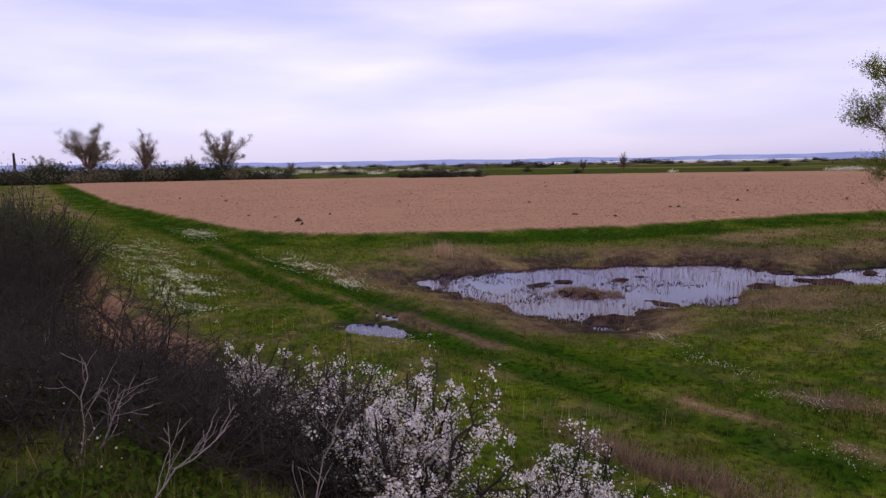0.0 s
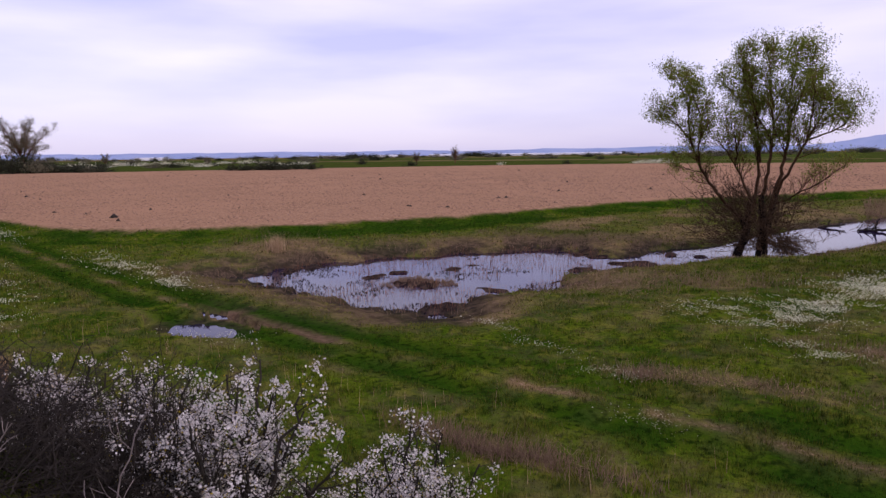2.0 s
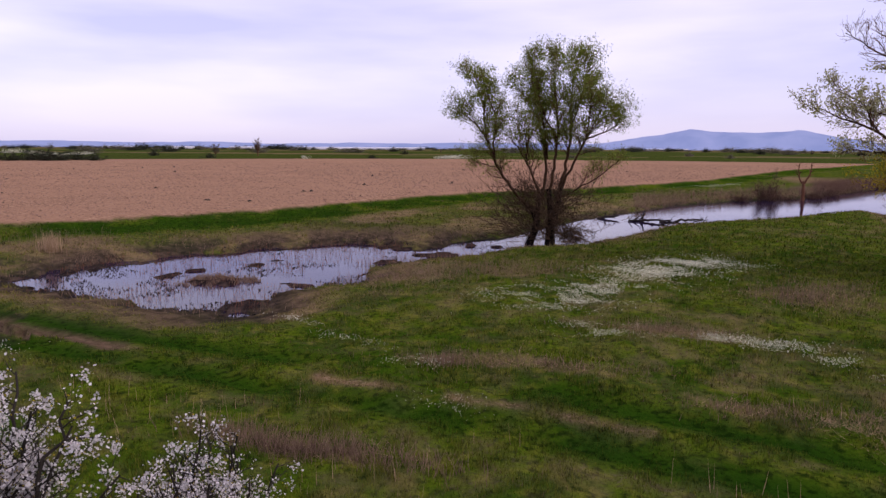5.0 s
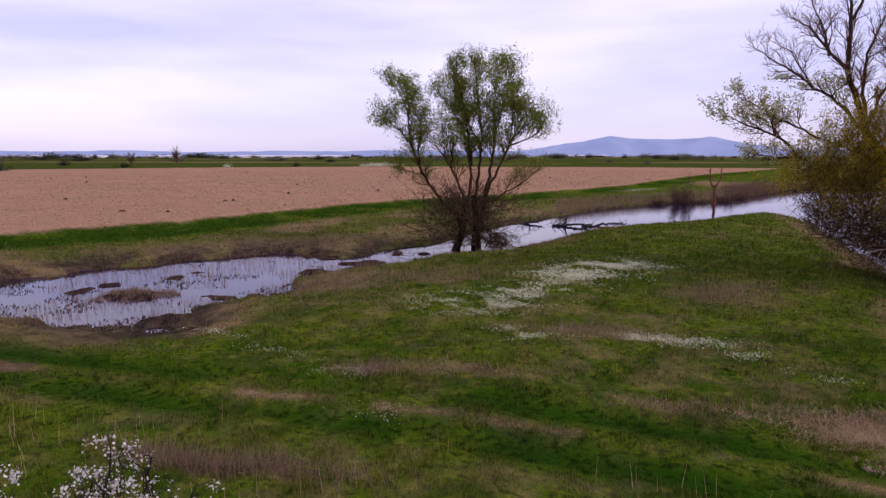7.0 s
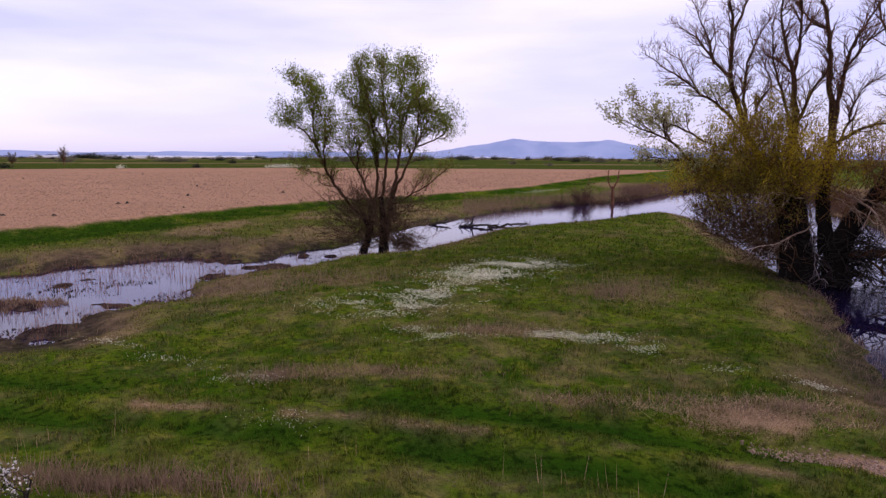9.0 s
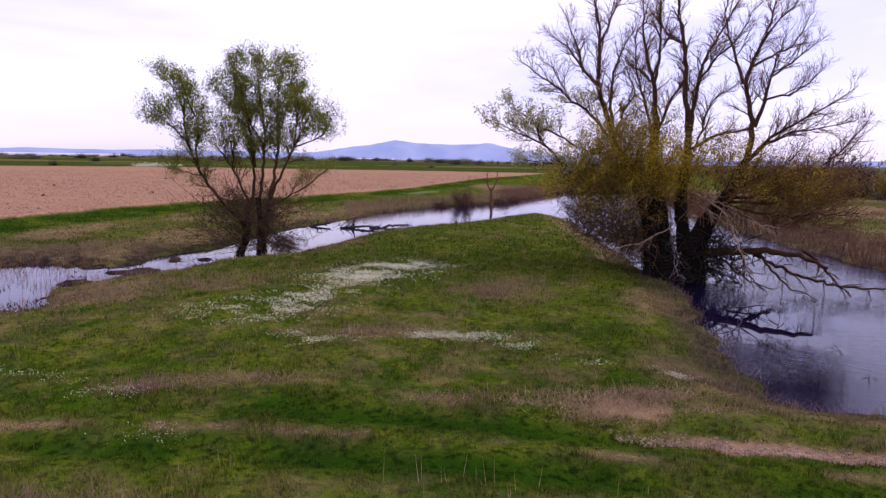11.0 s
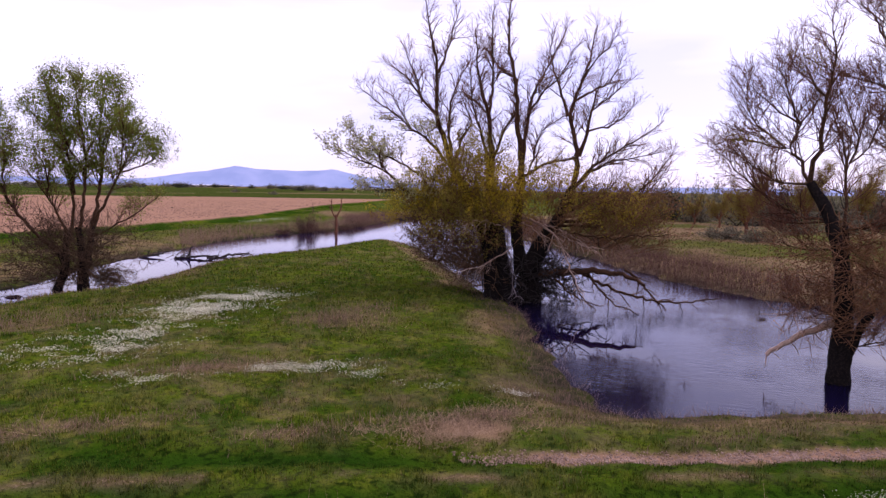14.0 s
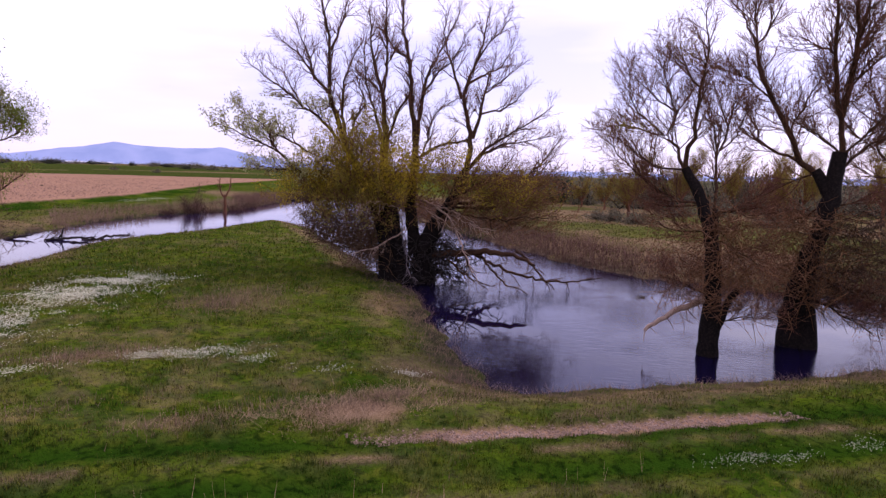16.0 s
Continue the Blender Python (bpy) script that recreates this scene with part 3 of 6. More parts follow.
def sprout(base, way, length, rng, lift, wobble, n=4):
    """A twig's points: it starts along way and bends by lift."""
    p, d, out = np.array(base, float), np.array(way, float), [np.array(base, float)]
    for _ in range(n - 1):
        d = d + rng.normal(0, wobble, 3) + np.array([0, 0, lift])
        d /= np.linalg.norm(d)
        p = p + d * length / (n - 1)
        out.append(p)
    return np.array(out)


def twigs_along(pts, lens, count, r0, r1, level, rng, to, tips, opts):
    """The last twigs of a branch, all at once."""
    total, low = lens[-1], opts["from"][level]
    u = low + (1 - low) * (np.arange(count) + rng.uniform(0.1, 0.9, count)) / count
    base = np.stack([np.interp(u * total, lens, pts[:, a]) for a in range(3)], 1)
    i = np.minimum(np.searchsorted(lens, u * total), len(pts) - 1)
    tan = pts[i] - pts[np.maximum(i - 1, 0)]
    tan /= np.linalg.norm(tan, axis=1, keepdims=True) + 1e-9
    out = rng.normal(0, 1, (count, 3)) * (1, 1, 0.7)
    out -= tan * (out * tan).sum(1, keepdims=True)
    out /= np.linalg.norm(out, axis=1, keepdims=True) + 1e-9
    a = rng.uniform(*opts["angle"], (count, 1))
    way = tan * np.cos(a) + out * np.sin(a) + (0, 0, opts["lift"])
    way /= np.linalg.norm(way, axis=1, keepdims=True)
    length = (opts["reach"][level] * rng.uniform(0.55, 1.2, count) * (1.15 - 0.75 * u))[:, None]
    least = opts.get("least", 0.003)
    rb = np.maximum(np.minimum((r0 + (r1 - r0) * u) * 0.62, opts["thick"][level]), least)
    p = [base]
    for _ in range(3):
        way = way + rng.normal(0, 0.16, (count, 3)) + (0, 0, opts["bend"])
        way /= np.linalg.norm(way, axis=1, keepdims=True)
        p.append(p[-1] + way * length / 3)
    p = np.stack(p, 1)
    to.add_many(p, rb[:, None] + (np.maximum(rb * 0.4, least * 0.6) - rb)[:, None] * np.linspace(0, 1, 4), (7, 5, 4, 3)[min(level + 1, 3)])
    if opts["leaves"]:
        f = rng.uniform(0.25, 1.0, (count, opts["leaves"])) * 3
        k = np.minimum(f.astype(int), 2)
        row = np.arange(count)[:, None]
        tips += list((p[row, k] + (p[row, k + 1] - p[row, k]) * (f - k)[..., None]).reshape(-1, 3))


def branch_out(pts, r0, r1, level, rng, acc, tips, opts):
    """Draws a branch and grows side branches from it; acc: a Tubes for each level."""
    lens = np.r_[0, np.cumsum(np.linalg.norm(np.diff(pts, axis=0), axis=1))]
    total = lens[-1]
    to = acc[min(level, len(acc) - 1)]
    if isinstance(to, list):
        to.append(Tubes())
        to = to[-1]
    to.add(pts, np.linspace(r0, r1, len(pts)), (7, 5, 4, 3)[min(level, 3)])
    count = max(1, int(total * opts["density"][level] * rng.uniform(0.8, 1.2) + rng.uniform(0, 0.9)))
    if level == opts["levels"] - 1:
        return twigs_along(pts, lens, count, r0, r1, level, rng, acc[min(level + 1, len(acc) - 1)], tips, opts)
    for k in range(count):
        u = opts["from"][level] + (1 - opts["from"][level]) * (k + rng.uniform(0.1, 0.9)) / count
        base = np.array([np.interp(u * total, lens, pts[:, a]) for a in range(3)])
        i = min(np.searchsorted(lens, u * total), len(pts) - 1)
        tan = pts[i] - pts[max(i - 1, 0)]
        tan = tan / (np.linalg.norm(tan) + 1e-9)
        out = rng.normal(0, 1, 3) * np.array([1, 1, 0.7])
        out -= tan * (out @ tan)
        out /= np.linalg.norm(out) + 1e-9
        a = rng.uniform(*opts["angle"])
        way = tan * math.cos(a) + out * math.sin(a) + np.array([0, 0, opts["lift"]])
        way /= np.linalg.norm(way)
        length = opts["reach"][level] * rng.uniform(0.55, 1.2) * (1.15 - 0.75 * u)
        least = opts.get("least", 0.003)
        rb = max(min((r0 + (r1 - r0) * u) * 0.62, opts["thick"][level]), least)
        branch_out(sprout(base, way, length, rng, opts["bend"], 0.16, 5 if level == 0 else 4), rb, max(rb * 0.4, least * 0.6), level + 1, rng, acc, tips, opts)


WILLOW_GROWTH = dict(levels=3, leaves=15, least=0.005, density=(5.0, 6.2, 7.5), reach=(1.2, 0.7, 0.42), thick=(0.024, 0.013, 0.008), angle=(0.45, 1.0), lift=0.25, bend=0.08, **{"from": (0.3, 0.2, 0.15)})


# ---- the ground, one sheet to the horizon ----
az_front = np.radians(np.linspace(-84, 72, 900))
az_back = np.radians(np.linspace(72, 276, 62))[1:-1]
az_all = np.concatenate([az_front, az_back])
rings = np.concatenate([np.geomspace(1.2, 300, 380), np.geomspace(300, 4600, 42)[1:]])
gx, gy = np.outer(rings, np.sin(az_all)), np.outer(rings, np.cos(az_all))
gz, g_dry, g_mud, g_soil, g_crop, g_dirt = land(gx.ravel(), gy.ravel())
gv = np.vstack([np.stack([gx.ravel(), gy.ravel(), gz], 1), [[0, 0, height(0, 0.01)]]])
nr, na = gx.shape
ii = np.arange(nr - 1)[:, None] * na + np.arange(na)[None]
jj = np.arange(nr - 1)[:, None] * na + (np.arange(na)[None] + 1) % na
quads = np.stack([ii, ii + na, jj + na, jj], -1).reshape(-1, 4)
fan = np.stack([np.full(na, nr * na), np.arange(na), (np.arange(na) + 1) % na], 1)


def put_cover(me, dry, mud, soil, crop):
    a = me.attributes.new("cover", "FLOAT_COLOR", "POINT")
    a.data.foreach_set("color", np.stack([dry, mud, soil, np.ones_like(dry)], 1).astype(np.float32).ravel())
    c = me.attributes.new("crop", "FLOAT", "POINT")
    c.data.foreach_set("value", np.asarray(crop, np.float32))


me = mesh_of("ground", gv, [quads, fan], M_GROUND, True)
put_cover(me, *(np.r_[a, 0.0] for a in (g_dry, g_mud, g_soil, g_crop)))
tagged(new("ground", me), "green meadow with ploughed field, muddy shores and a levee", "ground", kind="structure")


def sheet(name, x0, y0, x1, y1, z, label):
    ob = new(name, mesh_of(name, [(x0, y0, z), (x1, y0, z), (x1, y1, z), (x0, y1, z)], np.array([[0, 1, 2, 3]]), M_WATER))
    return tagged(ob, label, "water", kind="structure")


def pool(name, outline, mat, label):
    ob = new(name, mesh_of(name, [(x, y, 0.0) for x, y in outline], np.arange(len(outline)).reshape(1, -1), mat))
    return tagged(ob, label, "water", kind="structure")


pool("water_channel", [(-23, 1.5), (2, 1.5), (2, 20), (12, 40), (18.5, 56), (40, 75), (62, 85), (62, 112), (-23, 112)], M_WATER, "still dark water of a flooded channel reflecting the sky")
pool("water_pond", [(2, 1.5), (62, 1.5), (62, 85), (40, 75), (18.5, 56), (12, 40), (2, 20)], M_RIPPLED, "dark pond water ruffled by a light wind")
sheet("puddle_water", -15.4, 10.7, -12.2, 12.4, 0.285, "rainwater puddle lying in a wheel rut")
sheet("puddle_water_far", -16.2, 12.5, -13.6, 13.7, 0.285, "narrow rainwater puddle in a muddy rut")

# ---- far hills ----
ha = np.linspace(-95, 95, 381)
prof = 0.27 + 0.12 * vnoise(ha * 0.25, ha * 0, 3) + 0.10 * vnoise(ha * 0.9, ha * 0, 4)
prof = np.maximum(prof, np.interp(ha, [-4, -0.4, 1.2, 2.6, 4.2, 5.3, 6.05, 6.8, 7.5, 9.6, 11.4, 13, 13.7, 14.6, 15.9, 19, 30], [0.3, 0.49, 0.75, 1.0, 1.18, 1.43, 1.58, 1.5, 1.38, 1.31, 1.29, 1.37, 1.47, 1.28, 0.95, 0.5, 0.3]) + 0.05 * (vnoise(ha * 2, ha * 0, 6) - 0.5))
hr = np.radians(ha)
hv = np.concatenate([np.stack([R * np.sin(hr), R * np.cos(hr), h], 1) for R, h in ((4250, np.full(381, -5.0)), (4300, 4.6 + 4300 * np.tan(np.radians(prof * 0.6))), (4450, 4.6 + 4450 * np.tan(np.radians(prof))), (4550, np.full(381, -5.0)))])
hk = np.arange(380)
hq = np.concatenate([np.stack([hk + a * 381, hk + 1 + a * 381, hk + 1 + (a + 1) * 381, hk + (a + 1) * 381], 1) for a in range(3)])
# the ridge emits its blue haze colour and takes no light
tagged(new("backdrop", mesh_of("backdrop", hv, hq, M_HILL, True)), "low hills far off behind the plain, blue haze painted as glow", "hills", kind="structure")


# ---- trees ----
def polar(az, dist):
    return dist * math.sin(radians(az)), dist * math.cos(radians(az))


def tree(name, x, y, z, limbs, trunks, growth, rng, label, category="tree", group="", leaf=None, turn=None, depth=2.2, bark=None, twig=None, bare_limbs=(), extra=None, stout=0.78):
    """A tree at x, y. limbs and trunks: (points across and up, radii); depth: how far limbs reach to and fro."""
    th = math.atan2(x, y) if turn is None else turn
    right, ahead = np.array([math.cos(th), -math.sin(th), 0]), np.array([math.sin(th), math.cos(th), 0])
    bark, twig = bark or M_BARK, twig or M_TWIG
    root = new(name)
    root.location = (x, y, z)
    tagged(root, label, category, group)
    tips = []
    for pts, r0, r1, dep in trunks:
        tb = Tubes()
        p = np.array([right * a + np.array([0, 0, h]) + ahead * dep * k for k, (a, h) in enumerate(pts)])
        q, _ = bent(p, rng, 0.25, 0.02)
        rad = np.linspace(r0, r1, len(q)) * (1 + rng.normal(0, 0.06, len(q)))
        rad[:2] *= 1.08
        tb.add(q, rad, 11)
        # willow trunks take the bark with shade in its colour, limbs the plain one
        part("trunk", tb.mesh("trunk", M_SHADEBARK if bark is M_BARK else bark), root)
    fine = Tubes()
    ends = {}
    for k, (pts, r0, r1) in enumerate(limbs):
        key = tuple(pts[0])
        dep0 = ends.get(key, 0.0)
        dep = dep0 + rng.uniform(-1, 1) * depth * (1 if k % 2 else -1) * 0.8
        m = len(pts)
        p = np.array([right * a + np.array([0, 0, h]) + ahead * (dep0 + (dep - dep0) * i / (m - 1)) for i, (a, h) in enumerate(pts)])
        for i, (a, h) in enumerate(pts):
            ends[(a, h)] = dep0 + (dep - dep0) * i / (m - 1)
        q, _ = bent(p, rng, 0.30, 0.028)
        r0, r1 = r0 * stout, r1 * 0.8
        tb, boughs, mine = Tubes(), [], []
        branch_out(q, r0, r1, 0, rng, [tb, tb if growth.get("joined") else boughs, fine], mine, growth)
        if k not in bare_limbs:
            tips += mine
        limb = part("limb", tb.mesh("limb", bark), root)
        for b in boughs:
            part("branch", b.mesh("branch", bark), limb)
    part("twig_mass", fine.mesh("twig_mass", twig), root, "thin bare twigs")
    if leaf and tips:
        mat, size, spread, keep = leaf
        tips = [t for t in tips if rng.uniform() < keep(t, right)] if callable(keep) else tips
        if tips:
            part("crown", leaf_mesh("crown", tips, size, mat, rng, 0.42, spread), root, "small young leaves")
    if extra:
        extra(root, right, ahead, rng, tips)
    return root


WILLOW_LEFT = [([(-0.8, 1.7), (-1.8, 2.6), (-2.6, 3.8), (-3.2, 5.3), (-3.3, 6.5), (-3.2, 7.2)], 0.12, 0.025), ([(-2.6, 3.8), (-2.8, 4.6), (-2.6, 6.1), (-3.2, 7.7)], 0.06, 0.02), ([(-3.2, 5.3), (-3.9, 6.2), (-4.6, 6.6)], 0.05, 0.015),
               ([(-3.3, 6.5), (-3.6, 7.7), (-4.3, 8.3)], 0.05, 0.015), ([(-2.6, 3.8), (-3.2, 3.9), (-3.8, 4.2)], 0.03, 0.01), ([(-0.5, 2.6), (-1.2, 4.1), (-1.9, 5.2)], 0.08, 0.02), ([(-1.2, 4.1), (-1.1, 4.9), (-1.5, 6.2)], 0.05, 0.015)]
WILLOW_RIGHT = [([(-0.4, 2.2), (-0.2, 4.2), (-0.7, 6.4), (-2.0, 8.0)], 0.11, 0.02), ([(-0.2, 4.2), (-0.5, 6.4), (-1.2, 8.4), (-0.9, 9.1)], 0.08, 0.02), ([(-0.1, 2.3), (0.3, 4.9), (0.1, 7.1), (-0.1, 9.1)], 0.12, 0.02),
                ([(0.3, 2.2), (0.8, 4.4), (0.9, 5.7), (0.8, 6.8), (1.1, 9.2)], 0.13, 0.02), ([(0.9, 5.7), (1.4, 7.6), (1.7, 9.0)], 0.06, 0.02), ([(0.5, 2.9), (1.6, 5.2), (2.2, 6.6), (2.6, 6.9)], 0.10, 0.02),
                ([(1.6, 5.2), (2.9, 5.6), (3.4, 6.6)], 0.06, 0.015), ([(1.6, 5.2), (1.7, 6.4), (1.6, 7.3)], 0.05, 0.015), ([(0.4, 2.4), (1.6, 3.0), (3.0, 4.1)], 0.06, 0.015), ([(0.3, 4.9), (-0.6, 6.6), (-0.8, 8.0)], 0.05, 0.015)]
# dense bunches of leaves in the willow's crown: across, up, half-width
WILLOW_BUNCHES = [(-0.1, 9.1, 0.45), (0.5, 9.1, 0.5), (1.2, 9.0, 0.5), (-1.2, 8.5, 0.4), (0.3, 7.7, 0.6), (1.6, 7.1, 0.5), (2.5, 6.5, 0.5), (-3.5, 7.1, 0.5), (-3.6, 8.2, 0.45), (-2.0, 8.0, 0.35), (-0.9, 9.0, 0.35),
                  (-2.7, 5.6, 0.35), (-1.4, 5.4, 0.35), (3.1, 6.1, 0.4), (-4.4, 6.4, 0.4), (-3.0, 7.7, 0.4), (0.8, 7.1, 0.4), (2.0, 7.0, 0.35), (0.9, 8.3, 0.4)]
POLLARD_LEFT = [([(-3.0, 5.4), (-3.4, 6.7), (-3.7, 7.7), (-3.6, 9.3), (-3.8, 10.4), (-4.1, 12.2)], 0.13, 0.02), ([(-3.6, 9.3), (-3.3, 10.1), (-2.8, 12.0)], 0.06, 0.015), ([(-3.7, 7.7), (-4.3, 8.2), (-4.8, 9.2), (-5.8, 9.8)], 0.07, 0.015),
                ([(-4.3, 8.2), (-4.6, 9.3), (-5.2, 10.6)], 0.05, 0.012), ([(-3.0, 5.4), (-4.0, 6.7), (-4.7, 7.1), (-5.6, 7.9), (-6.8, 8.7)], 0.08, 0.012), ([(-4.7, 7.1), (-5.5, 8.4), (-6.1, 8.8)], 0.04, 0.012),
                ([(-3.0, 5.4), (-3.3, 6.9), (-3.2, 8.6), (-2.5, 10.0)], 0.09, 0.015), ([(-3.0, 5.4), (-2.8, 6.9), (-2.2, 7.5), (-3.1, 8.9)], 0.06, 0.012)]
POLLARD_MID = [([(-1.5, 5.4), (-1.5, 6.7), (-1.6, 7.8), (-2.0, 8.9), (-2.2, 11.2)], 0.14, 0.015), ([(-1.6, 7.8), (-1.4, 9.0), (-1.5, 10.4), (-1.4, 11.9)], 0.07, 0.015), ([(-1.6, 7.8), (-2.3, 8.4), (-2.9, 8.9)], 0.06, 0.012),
               ([(-1.5, 5.4), (-1.9, 7.0), (-2.5, 8.8), (-2.3, 10.6)], 0.07, 0.012), ([(-0.2, 5.2), (-0.4, 7.2), (-0.5, 9.0), (-0.9, 10.6), (-0.7, 12.2)], 0.14, 0.02), ([(-0.5, 9.0), (-1.1, 9.5), (-2.2, 11.1)], 0.06, 0.012),
               ([(-1.5, 5.4), (-1.1, 6.9), (-0.4, 7.9)], 0.08, 0.04), ([(-0.2, 5.2), (-0.1, 7.5), (0.3, 9.0), (0.9, 10.0), (1.5, 11.5)], 0.11, 0.015), ([(-0.1, 7.5), (0.4, 8.5), (1.3, 9.2), (1.8, 10.3)], 0.06, 0.012)]
POLLARD_RIGHT = [([(1.9, 4.8), (2.1, 6.1), (1.6, 7.7), (1.8, 8.3), (2.3, 9.5), (2.7, 11.5)], 0.13, 0.015), ([(1.6, 7.7), (1.2, 9.0), (0.8, 10.0), (0.9, 11.3)], 0.07, 0.012), ([(1.8, 8.3), (2.5, 8.8), (3.3, 9.1), (4.0, 10.5)], 0.06, 0.012),
                 ([(2.3, 9.5), (2.8, 10.1), (3.4, 10.8)], 0.04, 0.012), ([(2.1, 6.1), (2.4, 7.1), (2.5, 7.9), (2.9, 9.4)], 0.09, 0.012), ([(2.5, 7.9), (3.2, 8.5), (4.1, 9.3)], 0.045, 0.012), ([(2.4, 7.1), (3.7, 7.5), (4.5, 8.5)], 0.05, 0.012),
                 ([(1.9, 4.8), (2.6, 5.7), (3.6, 6.3), (5.0, 7.3)], 0.08, 0.012), ([(-0.2, 5.2), (0.9, 5.9), (2.1, 6.1)], 0.07, 0.04)]
POLLARD_LOW = [([(1.9, 4.8), (2.9, 5.8), (4.1, 6.0), (5.3, 6.3)], 0.06, 0.012), ([(1.2, 3.4), (2.0, 4.1), (3.1, 4.6), (3.7, 5.4)], 0.06, 0.012), ([(1.2, 3.4), (2.7, 3.5), (4.4, 4.4), (5.2, 4.8), (5.9, 5.8)], 0.09, 0.012), ([(4.4, 4.4), (5.1, 5.3), (5.6, 6.2)], 0.05, 0.01),
               ([(1.3, 3.3), (3.2, 3.2), (4.6, 3.8), (5.6, 4.2)], 0.07, 0.012), ([(-1.1, 3.2), (-2.0, 4.0), (-3.2, 4.8), (-4.4, 5.3)], 0.09, 0.02), ([(-2.0, 4.0), (-3.7, 4.3), (-4.9, 4.6), (-6.3, 4.7)], 0.08, 0.012),
               ([(-4.9, 4.6), (-5.4, 5.3), (-6.3, 5.7), (-7.6, 6.3)], 0.06, 0.01), ([(-4.4, 5.3), (-5.6, 6.0), (-6.9, 6.8)], 0.05, 0.01), ([(0.0, 5.2), (0.3, 6.3), (0.5, 7.1), (1.5, 7.6)], 0.05, 0.012)]
DROOPING = [([(0.3, 1.2), (2.0, 1.5), (3.6, 1.6), (4.5, 1.2)], 0.17, 0.06, M_BARK), ([(2.2, 1.5), (3.1, 0.9), (4.7, 0.5), (6.1, 0.5), (7.2, 0.8)], 0.07, 0.02, M_BARK), ([(4.1, 1.5), (4.6, 1.1), (5.0, 0.6), (5.4, 0.2)], 0.06, 0.015, M_BARK),
            ([(2.4, 1.5), (3.0, 0.9), (3.4, 0.4), (4.3, 0.1)], 0.05, 0.012, M_BARK), ([(1.8, 1.5), (2.2, 0.6), (2.8, 0.1)], 0.04, 0.012, M_BARK), ([(0.9, 1.4), (1.6, 0.8), (2.5, 0.3), (3.0, 0.4)], 0.05, 0.012, M_BARK)]
BLEACHED = [([(-0.5, 3.8), (0.6, 3.3), (1.3, 2.9), (1.8, 1.6), (2.3, 0.6)], 0.05, 0.015, M_PALE), ([(0.6, 3.3), (1.6, 3.1), (2.8, 2.3)], 0.035, 0.012, M_PALE), ([(0.9, 3.1), (2.1, 2.6), (3.0, 2.5)], 0.035, 0.012, M_PALE), ([(-0.9, 3.1), (-0.5, 1.7), (-0.5, 0.7), (0.0, 0.4)], 0.022, 0.014, M_GREYWOOD),
            ([(-1.0, 3.2), (-1.8, 3.5), (-2.4, 3.3)], 0.03, 0.01, M_PALE), ([(-0.6, 2.3), (-1.5, 1.7), (-2.7, 1.4)], 0.03, 0.01, M_PALE), ([(1.2, 3.2), (2.1, 2.9), (3.2, 2.9), (5.4, 3.1)], 0.04, 0.012, M_BARK), ([(-0.4, 3.5), (0.8, 2.9), (1.7, 2.2)], 0.03, 0.01, M_PALE)]
STANDING = [([(-0.9, 5.0), (-0.9, 5.4), (-0.7, 5.9), (-0.6, 7.0), (-0.5, 7.8), (-0.6, 8.8)], 0.11, 0.012), ([(-0.6, 7.0), (-1.0, 7.4), (-1.1, 7.9), (-1.3, 8.4)], 0.05, 0.01), ([(-0.9, 5.0), (-1.2, 5.6), (-1.5, 5.9), (-1.2, 6.5), (-0.9, 7.1)], 0.08, 0.015),
            ([(-1.5, 5.9), (-2.0, 6.3), (-2.5, 6.8), (-2.6, 7.8)], 0.05, 0.01), ([(-1.2, 6.5), (-1.8, 6.9), (-2.4, 7.5)], 0.045, 0.01), ([(-1.2, 6.5), (-1.5, 7.2), (-1.8, 8.2)], 0.045, 0.01), ([(-0.9, 5.0), (-1.6, 5.0), (-2.1, 5.4), (-2.6, 5.8)], 0.05, 0.01)]
STANDING_LOW = [([(-1.5, 5.9), (-1.9, 6.0), (-2.7, 6.2), (-3.2, 6.0)], 0.04, 0.01), ([(-0.4, 4.1), (-1.3, 4.2), (-2.1, 4.8), (-2.8, 5.5), (-3.4, 6.0)], 0.06, 0.01), ([(-0.1, 3.9), (-0.1, 5.5), (-0.3, 6.2), (-0.6, 7.0)], 0.07, 0.015),
                ([(-0.1, 5.5), (0.1, 6.1), (-0.1, 6.5), (-0.5, 7.6)], 0.045, 0.01), ([(-0.1, 5.5), (0.3, 5.9), (0.5, 6.5)], 0.04, 0.01), ([(-0.4, 4.1), (-1.1, 4.0), (-1.9, 4.1)], 0.05, 0.01), ([(-0.1, 3.9), (0.4, 4.0), (1.0, 4.1)], 0.05, 0.01),
                ([(-0.1, 1.8), (-0.7, 2.0), (-1.1, 2.1)], 0.035, 0.01), ([(0.1, 1.0), (0.7, 1.3), (1.4, 1.3)], 0.035, 0.01), ([(-0.2, 3.4), (-0.9, 3.3), (-1.6, 3.5)], 0.04, 0.01), ([(-0.1, 3.2), (0.5, 3.1), (1.0, 2.7)], 0.04, 0.01)]
